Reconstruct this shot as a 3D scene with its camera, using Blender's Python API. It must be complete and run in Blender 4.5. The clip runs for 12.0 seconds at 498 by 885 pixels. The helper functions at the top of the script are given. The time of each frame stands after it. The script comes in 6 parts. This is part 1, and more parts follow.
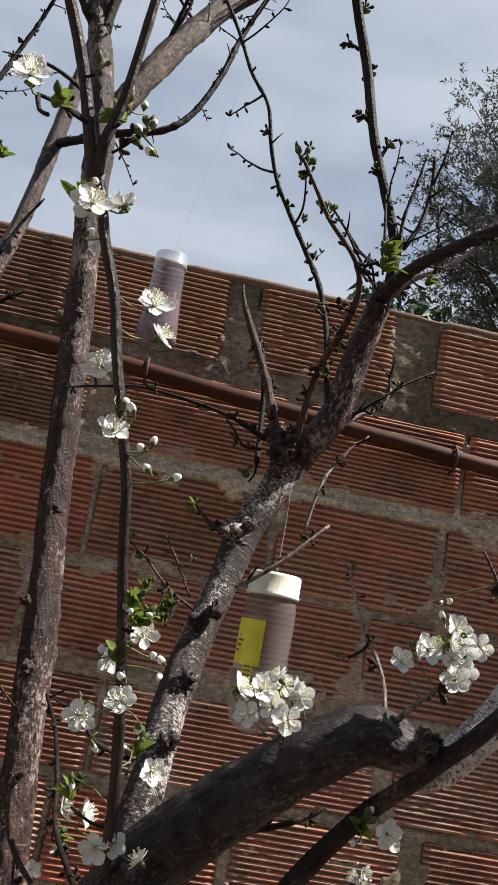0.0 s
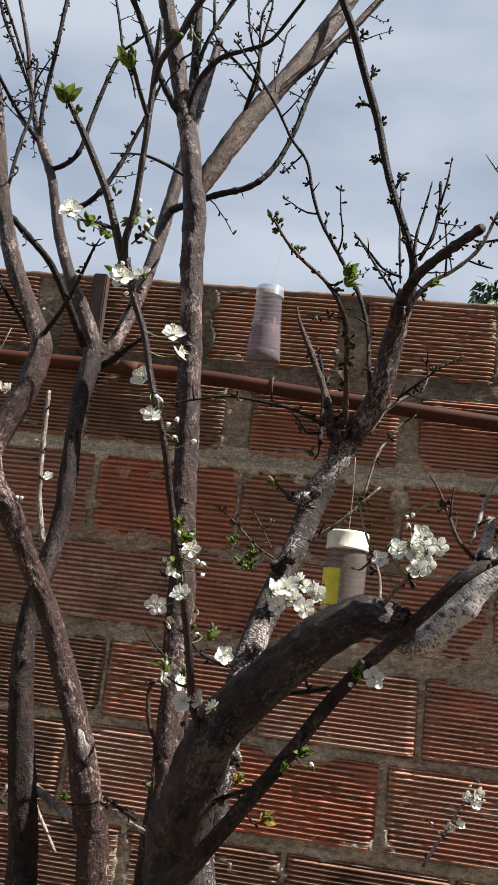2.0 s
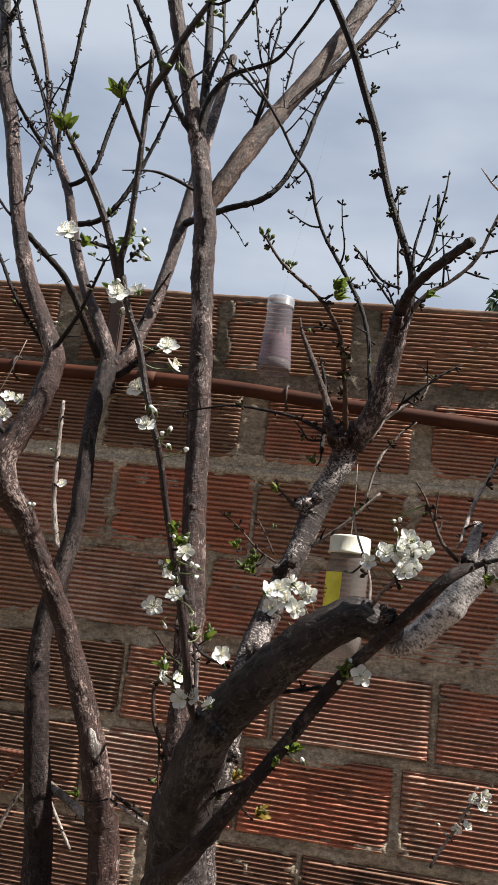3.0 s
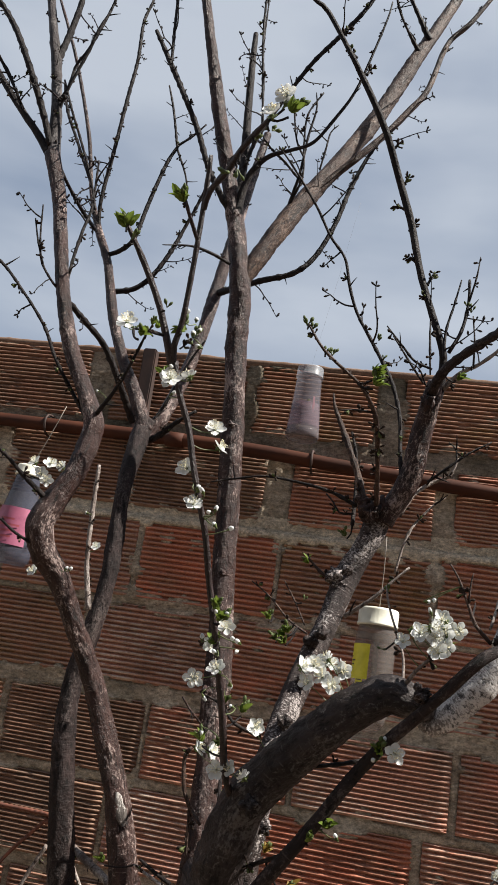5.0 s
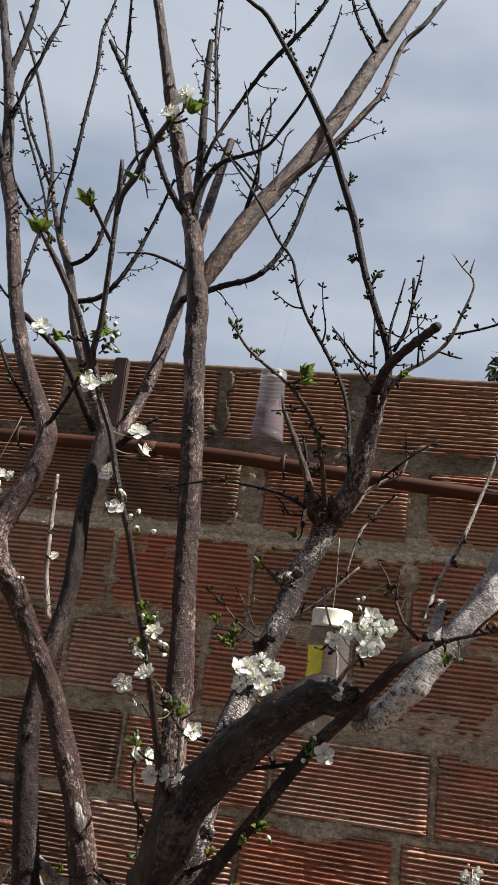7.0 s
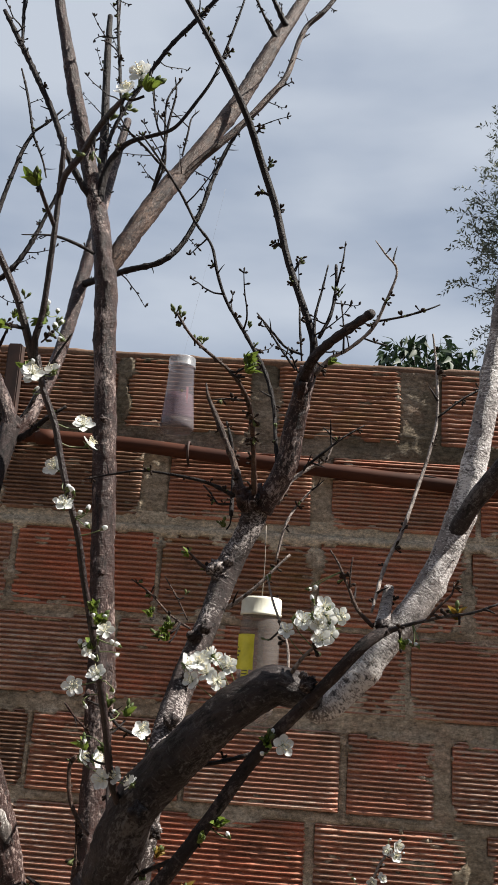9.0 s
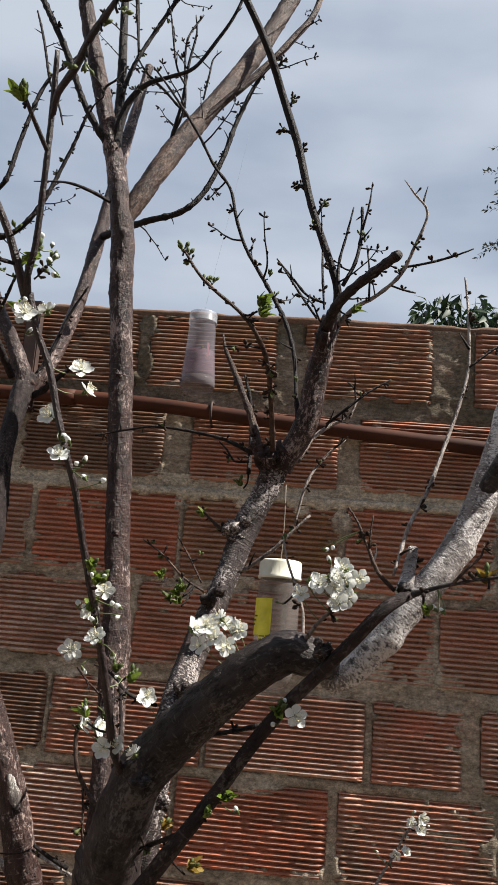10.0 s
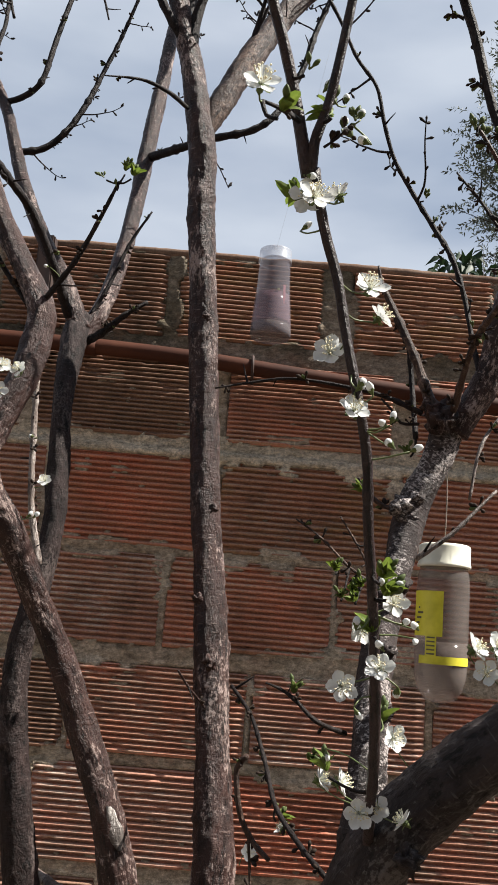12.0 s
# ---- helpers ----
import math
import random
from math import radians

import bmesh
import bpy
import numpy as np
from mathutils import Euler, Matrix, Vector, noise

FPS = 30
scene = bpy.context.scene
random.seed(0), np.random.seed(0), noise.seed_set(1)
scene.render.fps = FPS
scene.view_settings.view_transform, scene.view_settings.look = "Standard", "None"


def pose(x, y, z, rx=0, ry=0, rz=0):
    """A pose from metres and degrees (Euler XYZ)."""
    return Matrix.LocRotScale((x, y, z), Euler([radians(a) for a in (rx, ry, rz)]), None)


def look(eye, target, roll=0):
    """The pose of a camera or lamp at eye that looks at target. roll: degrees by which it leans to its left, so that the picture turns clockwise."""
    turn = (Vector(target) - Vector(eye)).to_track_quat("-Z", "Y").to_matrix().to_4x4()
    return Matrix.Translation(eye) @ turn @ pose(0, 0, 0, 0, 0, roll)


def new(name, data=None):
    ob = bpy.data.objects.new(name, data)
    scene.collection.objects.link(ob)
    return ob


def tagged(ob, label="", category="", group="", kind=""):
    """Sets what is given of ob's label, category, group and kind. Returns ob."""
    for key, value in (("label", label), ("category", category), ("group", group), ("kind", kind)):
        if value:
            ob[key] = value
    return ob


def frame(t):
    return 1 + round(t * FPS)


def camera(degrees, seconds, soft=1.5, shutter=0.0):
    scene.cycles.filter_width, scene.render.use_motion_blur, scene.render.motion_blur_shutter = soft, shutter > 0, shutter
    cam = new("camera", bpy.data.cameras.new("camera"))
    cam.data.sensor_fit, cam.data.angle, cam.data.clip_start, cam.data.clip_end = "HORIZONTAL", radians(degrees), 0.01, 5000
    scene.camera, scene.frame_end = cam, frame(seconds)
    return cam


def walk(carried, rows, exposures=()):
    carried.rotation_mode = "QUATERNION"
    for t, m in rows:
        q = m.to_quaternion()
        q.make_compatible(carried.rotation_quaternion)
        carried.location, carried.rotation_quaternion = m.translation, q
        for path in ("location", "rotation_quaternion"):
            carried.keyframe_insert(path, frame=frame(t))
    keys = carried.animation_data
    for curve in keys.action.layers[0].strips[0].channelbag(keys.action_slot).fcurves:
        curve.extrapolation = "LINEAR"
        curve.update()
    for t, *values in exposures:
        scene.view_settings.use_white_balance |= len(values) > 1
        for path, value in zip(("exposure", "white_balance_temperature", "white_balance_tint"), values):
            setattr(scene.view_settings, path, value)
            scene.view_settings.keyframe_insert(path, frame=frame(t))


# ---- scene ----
cam = camera(31.7, 12.0, soft=1.15)
PATH = [
    (0, (0.544, 0.382, 1.319), (0.723, 2.326, 1.756), 9.2),
    (0.5, (0.592, 0.288, 1.298), (0.582, 2.23, 1.777), 10.6),
    (1, (0.605, 0.215, 1.274), (0.56, 2.158, 1.746), 9.2),
    (1.5, (0.626, 0.171, 1.268), (0.465, 2.113, 1.722), 7.4),
    (2, (0.684, 0.152, 1.246), (0.432, 2.089, 1.678), 5.7),
    (2.5, (0.716, 0.135, 1.242), (0.416, 2.066, 1.668), 5.7),
    (4.3, (0.724, 0.099, 1.243), (0.391, 2.003, 1.759), 6.2),
    (4.5, (0.719, 0.092, 1.249), (0.39, 1.997, 1.764), 6.2),
    (5, (0.7, 0.08, 1.255), (0.339, 1.968, 1.808), 7.7),
    (5.5, (0.695, 0.079, 1.258), (0.294, 1.96, 1.807), 8.9),
    (6, (0.711, 0.088, 1.258), (0.315, 1.969, 1.81), 8.8),
    (6.5, (0.752, 0.098, 1.257), (0.367, 1.979, 1.815), 7.2),
    (7, (0.771, 0.094, 1.258), (0.404, 1.976, 1.828), 6.1),
    (7.5, (0.777, 0.093, 1.259), (0.443, 1.981, 1.829), 4.9),
    (7.7, (0.778, 0.094, 1.263), (0.452, 1.984, 1.828), 4.8),
    (9.3, (0.693, 0.108, 1.263), (0.632, 2.032, 1.805), 2.5),
    (9.5, (0.695, 0.13, 1.264), (0.623, 2.062, 1.776), 2.7),
    (10, (0.716, 0.167, 1.265), (0.562, 2.102, 1.747), 3.5),
    (10.5, (0.741, 0.207, 1.261), (0.507, 2.142, 1.711), 4.7),
    (11, (0.7, 0.247, 1.265), (0.441, 2.183, 1.696), 5.1),
    (11.5, (0.563, 0.315, 1.284), (0.42, 2.268, 1.692), 4.5),
    (12, (0.454, 0.37, 1.296), (0.48, 2.327, 1.705), 3.3),
]
EXPOSURES = [(0.0, 1.32), (2.5, 1.42), (4.5, 1.22), (7.5, 1.24), (9.5, 1.32), (12.0, 1.44)]
walk(cam, [(t, look(eye, target, roll)) for t, eye, target, roll in PATH], EXPOSURES)

# ---- light ----
SUN_ELEVATION, SUN_TURN_FROM_WALL = 50.0, 94.0   # degrees above the horizon; degrees from ahead (+y) towards the right (+x)
world = bpy.data.worlds.new("sky")
scene.world = world
world.use_nodes = True
wn, wl = world.node_tree.nodes, world.node_tree.links
wn.clear()
w_out = wn.new("ShaderNodeOutputWorld")
w_bg = wn.new("ShaderNodeBackground")
w_sky = wn.new("ShaderNodeTexSky")
w_sky.sky_type = "NISHITA"
w_sky.sun_disc = False
w_sky.sun_elevation = radians(SUN_ELEVATION)
w_sky.sun_rotation = radians(SUN_TURN_FROM_WALL)
w_sky.dust_density = 2.0
w_co = wn.new("ShaderNodeTexCoord")
w_map = wn.new("ShaderNodeMapping")
w_map.inputs["Scale"].default_value = (1.0, 1.0, 3.2)
w_noise = wn.new("ShaderNodeTexNoise")
w_noise.inputs["Scale"].default_value = 2.1
w_noise.inputs["Detail"].default_value = 5.0
w_noise.inputs["Roughness"].default_value = 0.45
w_ramp = wn.new("ShaderNodeValToRGB")
w_ramp.color_ramp.elements[0].position, w_ramp.color_ramp.elements[0].color = 0.36, (2.31, 2.89, 3.91, 1)
w_ramp.color_ramp.elements[1].position, w_ramp.color_ramp.elements[1].color = 0.64, (5.0, 5.45, 6.15, 1)
w_mix = wn.new("ShaderNodeMix")
w_mix.data_type = "RGBA"
w_mix.inputs["Factor"].default_value = 0.88
w_bg.inputs["Strength"].default_value = 0.050
wl.new(w_co.outputs["Generated"], w_map.inputs["Vector"])
wl.new(w_map.outputs["Vector"], w_noise.inputs["Vector"])
wl.new(w_noise.outputs["Fac"], w_ramp.inputs["Fac"])
wl.new(w_sky.outputs["Color"], w_mix.inputs["A"])
wl.new(w_ramp.outputs["Color"], w_mix.inputs["B"])
wl.new(w_mix.outputs["Result"], w_bg.inputs["Color"])
wl.new(w_bg.outputs["Background"], w_out.inputs["Surface"])

sun_data = bpy.data.lights.new("sun", "SUN")
sun_data.energy, sun_data.angle, sun_data.color = 5.0, radians(0.6), (1.0, 0.95, 0.87)
sun = new("sun", sun_data)
_a, _e = radians(SUN_TURN_FROM_WALL), radians(SUN_ELEVATION)
sun_from = Vector((math.sin(_a) * math.cos(_e), math.cos(_a) * math.cos(_e), math.sin(_e)))
sun.matrix_world = look(sun_from * 20, (0, 0, 0))


# ---- materials ----
def material(name, colour=(0.5, 0.5, 0.5), rough=0.7, metal=0.0):
    m = bpy.data.materials.new(name)
    m.use_nodes = True
    b = m.node_tree.nodes["Principled BSDF"]
    b.inputs["Base Color"].default_value = (*colour, 1)
    b.inputs["Roughness"].default_value = rough
    b.inputs["Metallic"].default_value = metal
    return m, m.node_tree.nodes, m.node_tree.links, b


def add_noise(n, l, scale, detail=4.0, rough=0.55, vector=None, stretch=None):
    t = n.new("ShaderNodeTexNoise")
    t.inputs["Scale"].default_value, t.inputs["Detail"].default_value = scale, detail
    t.inputs["Roughness"].default_value = rough
    co = n.new("ShaderNodeTexCoord")
    source = vector or co.outputs["Object"]
    if stretch:
        mp = n.new("ShaderNodeMapping")
        mp.inputs["Scale"].default_value = stretch
        l.new(source, mp.inputs["Vector"])
        source = mp.outputs["Vector"]
    l.new(source, t.inputs["Vector"])
    return t.outputs["Fac"]


def ramp(n, l, fac, *stops):
    r = n.new("ShaderNodeValToRGB")
    e = r.color_ramp.elements
    while len(e) < len(stops):
        e.new(0.5)
    for k, (p, c) in zip(e, stops):
        k.position = p
        k.color = (*c, 1) if len(c) == 3 else c
    l.new(fac, r.inputs["Fac"])
    return r.outputs["Color"]


def mixed(n, l, fac, a, b, mode="MIX"):
    m = n.new("ShaderNodeMix")
    m.data_type, m.blend_type = "RGBA", mode
    for key, v in (("Factor", fac), ("A", a), ("B", b)):
        if isinstance(v, (int, float)):
            m.inputs[key].default_value = v
        elif isinstance(v, tuple):
            m.inputs[key].default_value = (*v, 1)
        else:
            l.new(v, m.inputs[key])
    return m.outputs["Result"]


def bumped(n, l, b, fac, strength=0.5, distance=0.004):
    u = n.new("ShaderNodeBump")
    u.inputs["Strength"].default_value, u.inputs["Distance"].default_value = strength, distance
    l.new(fac, u.inputs["Height"])
    l.new(u.outputs["Normal"], b.inputs["Normal"])


def world_vector(n):
    return n.new("ShaderNodeNewGeometry").outputs["Position"]


def clay_material(name, low, mid, high, dust_glint_tone, dust_glint_most, dust_glint_from, soot, moss=0.0):
    """Fired clay: a tone of its own for each brick, dust and painted highlight on the ribs' crests, soot, moss and fine
    pits.
    """
    m, n, l, b = material(name, rough=0.85)
    b.inputs["Specular IOR Level"].default_value = 0.25
    pos = world_vector(n)
    info = n.new("ShaderNodeObjectInfo")
    tone = ramp(n, l, info.outputs["Random"], (0.0, low), (0.5, mid), (1.0, high))
    cloud = add_noise(n, l, 16.0, 6.0, 0.65, pos, (0.7, 1.0, 1.3))
    tone = mixed(n, l, ramp(n, l, cloud, (0.44, (0, 0, 0)), (0.66, (0.75, 0.75, 0.75))), tone, tuple(v * 0.55 + 0.012 for v in high))
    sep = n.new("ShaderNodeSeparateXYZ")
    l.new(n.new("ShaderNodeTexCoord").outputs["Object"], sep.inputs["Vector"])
    # Paler towards the ribs' crests: dust, plus part of their bright highlight painted in.
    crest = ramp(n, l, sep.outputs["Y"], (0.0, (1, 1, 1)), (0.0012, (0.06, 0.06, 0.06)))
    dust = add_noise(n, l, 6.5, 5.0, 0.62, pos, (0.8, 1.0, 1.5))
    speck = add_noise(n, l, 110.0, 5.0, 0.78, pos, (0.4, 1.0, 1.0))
    dust_glint_fac = mixed(n, l, 1.0, crest, ramp(n, l, dust, (dust_glint_from, (0.05, 0.05, 0.05)), (dust_glint_from + 0.15, (dust_glint_most,) * 3)), "MULTIPLY")
    dust_glint_fac = mixed(n, l, 1.0, dust_glint_fac, ramp(n, l, speck, (0.41, (0, 0, 0)), (0.53, (1, 1, 1))), "MULTIPLY")
    tone = mixed(n, l, dust_glint_fac, tone, dust_glint_tone)
    if moss:
        green = add_noise(n, l, 9.0, 7.0, 0.7, pos, (0.7, 1.0, 1.5))
        tone = mixed(n, l, ramp(n, l, green, (0.50, (0, 0, 0)), (0.66, (moss,) * 3)), tone, (0.20, 0.135, 0.035))
    grime = add_noise(n, l, 11.0, 8.0, 0.72, pos, (0.6, 1.0, 1.3))
    tone = mixed(n, l, ramp(n, l, grime, (0.36, (0.12, 0.12, 0.12)), (0.62, (0.60, 0.60, 0.60))), tone, (0.235, 0.155, 0.108))
    black = add_noise(n, l, 5.0, 8.0, 0.68, pos)
    tone = mixed(n, l, ramp(n, l, black, (0.52, (0, 0, 0)), (0.72, (soot,) * 3)), tone, (0.06, 0.045, 0.034))
    fine = add_noise(n, l, 240.0, 3.0, 0.6, pos)
    tone = mixed(n, l, 0.45, tone, ramp(n, l, fine, (0.3, (0.22, 0.22, 0.22)), (0.7, (0.82, 0.82, 0.82))), "OVERLAY")
    l.new(tone, b.inputs["Base Color"])
    bumped(n, l, b, add_noise(n, l, 130.0, 5.0, 0.7, pos), 0.7, 0.0014)
    return m


def mortar_material(name, gain, grey, moss_most, moss_from):
    """Old bedding mortar: sandy brown, patched with pale cement, clay wash and dark moss."""
    m, n, l, b = material(name, rough=0.92)
    b.inputs["Specular IOR Level"].default_value = 0.2
    pos = world_vector(n)
    tone = ramp(n, l, add_noise(n, l, 26.0, 9.0, 0.74, pos, (0.5, 1.0, 1.4)), (0.30, (0.085, 0.060, 0.042)), (0.44, (0.25, 0.185, 0.135)), (0.57, (0.40, 0.315, 0.25)), (0.70, (0.66, 0.57, 0.48)))
    wash = add_noise(n, l, 4.2, 6.0, 0.65, pos, (0.6, 1.0, 1.6))
    tone = mixed(n, l, ramp(n, l, wash, (0.44, (0, 0, 0)), (0.60, (0.75, 0.75, 0.75))), tone, (0.56, 0.50, 0.42))
    moss = add_noise(n, l, 3.2, 8.0, 0.60, pos)
    tone = mixed(n, l, ramp(n, l, moss, (moss_from, (0, 0, 0)), (moss_from + 0.14, (moss_most,) * 3)), tone, (0.075, 0.058, 0.026))
    clay = add_noise(n, l, 9.0, 7.0, 0.7, pos)
    tone = mixed(n, l, ramp(n, l, clay, (0.52, (0, 0, 0)), (0.64, (0.4, 0.4, 0.4))), tone, (0.38, 0.20, 0.14))
    tone = mixed(n, l, grey, tone, (0.46, 0.43, 0.36))
    fleck = add_noise(n, l, 95.0, 7.0, 0.85, pos, (0.6, 1.0, 1.2))
    tone = mixed(n, l, 0.7, tone, ramp(n, l, fleck, (0.36, (0.10, 0.10, 0.10)), (0.50, (0.5, 0.5, 0.5)), (0.66, (0.92, 0.92, 0.92))), "OVERLAY")
    fine = add_noise(n, l, 150.0, 5.0, 0.75, pos)
    tone = mixed(n, l, 0.45, tone, ramp(n, l, fine, (0.32, (0.12, 0.12, 0.12)), (0.70, (0.92, 0.92, 0.92))), "OVERLAY")
    tone = mixed(n, l, 1.0, tone, (gain, gain * 0.95, gain * 0.88), "MULTIPLY")
    l.new(tone, b.inputs["Base Color"])
    bumped(n, l, b, add_noise(n, l, 85.0, 8.0, 0.8, pos, (0.45, 1.0, 1.3)), 1.0, 0.012)
    return m


def bark_material(name, dark, mid, pale, patches, rough=0.42, cover=0.0, lie=0.35, grown=True, rings=0.25, sheen=0.2):
    """Plum bark: dark sheeny skin, broken pale lichen and peeling flecks, thin cracks, and lenticels that run across the limb."""
    m, n, l, b = material(name, rough=rough)
    b.inputs["Specular IOR Level"].default_value = sheen
    if grown:
        along = n.new("ShaderNodeAttribute")
        along.attribute_name = "grow"
        pos = along.outputs["Vector"]
    else:
        pos = world_vector(n)
    tone = ramp(n, l, add_noise(n, l, 55.0, 6.0, 0.7, pos, (1.0, 1.0, 0.45)), (0.34, dark), (0.66, mid))
    flake = add_noise(n, l, 290.0, 5.0, 0.75, pos, (1.0, 1.0, lie + 0.15))
    area = add_noise(n, l, 26.0, 4.0, 0.6, pos, (1.0, 1.0, 0.55))
    half = n.new("ShaderNodeMix")
    half.data_type = "FLOAT"
    half.inputs["Factor"].default_value = 0.45
    l.new(flake, half.inputs["A"])
    l.new(area, half.inputs["B"])
    tone = mixed(n, l, ramp(n, l, half.outputs["Result"], (0.515 - cover, (0, 0, 0)), (0.570 - cover, (patches,) * 3)), tone, pale)
    lent = add_noise(n, l, 150.0, 3.0, 0.55, pos, (0.45, 0.45, 2.6))
    tone = mixed(n, l, ramp(n, l, lent, (0.62, (0, 0, 0)), (0.68, (0.55, 0.55, 0.55))), tone, tuple(0.5 * p + 0.5 * q for p, q in zip(pale, mid)))
    crack = add_noise(n, l, 150.0, 6.0, 0.75, pos, (1.0, 1.0, lie * 0.8))
    tone = mixed(n, l, ramp(n, l, crack, (0.39, (0.92, 0.92, 0.92)), (0.46, (0, 0, 0))), tone, tuple(v * 0.3 for v in dark))
    l.new(tone, b.inputs["Base Color"])
    high = n.new("ShaderNodeMath")
    high.operation = "ADD"
    l.new(half.outputs["Result"], high.inputs[0])
    l.new(crack, high.inputs[1])
    ring = n.new("ShaderNodeMath")
    ring.operation = "MULTIPLY_ADD"
    ring.inputs[1].default_value = rings
    l.new(lent, ring.inputs[0])
    l.new(high.outputs[0], ring.inputs[2])
    coarse = n.new("ShaderNodeMath")
    coarse.operation = "MULTIPLY_ADD"
    coarse.inputs[1].default_value = 2.2
    l.new(add_noise(n, l, 62.0, 7.0, 0.72, pos, (1.0, 1.0, 0.75)), coarse.inputs[0])
    l.new(ring.outputs[0], coarse.inputs[2])
    bumped(n, l, b, coarse.outputs[0], 0.9, 0.0026)
    return m


CREAM, TAN = (0.60, 0.53, 0.45), (0.47, 0.39, 0.31)
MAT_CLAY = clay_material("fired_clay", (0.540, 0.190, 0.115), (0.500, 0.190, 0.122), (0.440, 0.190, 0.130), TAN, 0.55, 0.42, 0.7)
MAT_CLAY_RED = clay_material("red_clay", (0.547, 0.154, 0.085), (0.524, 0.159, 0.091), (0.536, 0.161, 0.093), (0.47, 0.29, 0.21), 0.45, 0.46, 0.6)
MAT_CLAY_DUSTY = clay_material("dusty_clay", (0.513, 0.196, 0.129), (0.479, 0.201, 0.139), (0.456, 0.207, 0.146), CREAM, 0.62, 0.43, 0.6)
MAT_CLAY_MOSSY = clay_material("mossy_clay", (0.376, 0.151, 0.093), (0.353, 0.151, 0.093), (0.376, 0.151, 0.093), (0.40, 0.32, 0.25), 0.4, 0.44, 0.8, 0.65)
# Weathered top courses; also holds the lower left bricks' shade in its colour.
MAT_CLAY_OLD_SHADED = clay_material("weathered_shaded_clay", (0.245, 0.118, 0.078), (0.220, 0.112, 0.077), (0.265, 0.116, 0.076), (0.36, 0.28, 0.21), 0.28, 0.45, 0.9)
MAT_MORTAR = mortar_material("cement_mortar", 1.12, 0.28, 0.65, 0.51)
MAT_MORTAR_PALE = mortar_material("pale_cement", 1.45, 0.6, 0.5, 0.56)
MAT_MORTAR_MOSSY = mortar_material("mossy_mortar", 0.80, 0.20, 0.85, 0.44)
MAT_COPING = clay_material("weathered_coping", (0.11, 0.06, 0.04), (0.10, 0.055, 0.038), (0.12, 0.065, 0.042), (0.30, 0.22, 0.16), 0.15, 0.5, 0.9)
# Plain tone for the unseen walls, set for how much light they bounce.
MAT_UNSEEN_WALL, _n, _l, _b = material("unseen_yard_wall", (0.20, 0.165, 0.13), 0.9)
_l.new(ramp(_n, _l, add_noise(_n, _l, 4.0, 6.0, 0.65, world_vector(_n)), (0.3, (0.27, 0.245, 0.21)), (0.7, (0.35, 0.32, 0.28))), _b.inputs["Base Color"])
MAT_BARK = bark_material("grey_brown_bark", (0.010, 0.0048, 0.0042), (0.052, 0.0255, 0.0210), (0.40, 0.31, 0.28), 0.62, 0.40, -0.030, sheen=0.22)
MAT_BARK_WARM = bark_material("warm_brown_bark", (0.020, 0.011, 0.0085), (0.066, 0.037, 0.027), (0.25, 0.165, 0.12), 0.42, 0.5, -0.018)
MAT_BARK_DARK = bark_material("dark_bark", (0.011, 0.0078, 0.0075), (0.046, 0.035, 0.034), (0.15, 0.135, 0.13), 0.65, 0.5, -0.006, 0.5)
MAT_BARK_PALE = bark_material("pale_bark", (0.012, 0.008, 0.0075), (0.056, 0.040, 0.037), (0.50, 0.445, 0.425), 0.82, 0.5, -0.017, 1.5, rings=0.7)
# Silvery bark, lightened further for the sunlit front of the right limb.
MAT_BARK_SILVER_LIT = bark_material("silvery_lit_bark", (0.11, 0.09, 0.085), (0.30, 0.265, 0.25), (0.74, 0.70, 0.68), 0.88, 0.42, 0.024, 2.0, rings=0.7)
# Near-black bark; the left limb's and low branch's shade is in its colour.
MAT_BARK_SHADE_BLACK = bark_material("shade_black_bark", (0.0075, 0.0050, 0.0048), (0.033, 0.0215, 0.0200), (0.12, 0.095, 0.088), 0.55, 0.55, -0.016, 0.5, sheen=0.14)
MAT_STEM = bark_material("smooth_stem_skin", (0.010, 0.0055, 0.0055), (0.034, 0.019, 0.0185), (0.11, 0.078, 0.072), 0.4, 0.42, -0.035, sheen=0.35)
MAT_TWIG = bark_material("twig_skin", (0.007, 0.0045, 0.0042), (0.016, 0.011, 0.0105), (0.055, 0.044, 0.040), 0.35, 0.55, grown=False, sheen=0.15)
MAT_TWIG_PALE = bark_material("pale_twig_skin", (0.11, 0.082, 0.070), (0.26, 0.215, 0.19), (0.44, 0.40, 0.37), 0.6, grown=False)
MAT_SCAR = bark_material("healed_scar", (0.07, 0.058, 0.052), (0.20, 0.175, 0.16), (0.48, 0.45, 0.42), 0.9, 0.6, 0.0)


def leaf_material(name, colour, edge, through_light=0.4):
    m, n, l, b = material(name, colour, 0.55)
    b.inputs["Specular IOR Level"].default_value = 0.25
    tone = ramp(n, l, add_noise(n, l, 160.0, 3.0), (0.3, colour), (0.7, edge))
    l.new(tone, b.inputs["Base Color"])
    t = n.new("ShaderNodeBsdfTranslucent")
    l.new(tone, t.inputs["Color"])
    mx = n.new("ShaderNodeMixShader")
    mx.inputs["Fac"].default_value = through_light
    l.new(b.outputs["BSDF"], mx.inputs[1])
    l.new(t.outputs["BSDF"], mx.inputs[2])
    l.new(mx.outputs["Shader"], n["Material Output"].inputs["Surface"])
    return m


MAT_LEAF = {"b": leaf_material("young_leaf", (0.080, 0.130, 0.018), (0.17, 0.22, 0.04)),
            "d": leaf_material("dull_leaf", (0.055, 0.085, 0.02), (0.09, 0.12, 0.03)),
            "o": leaf_material("bronze_leaf", (0.24, 0.19, 0.03), (0.17, 0.085, 0.025))}
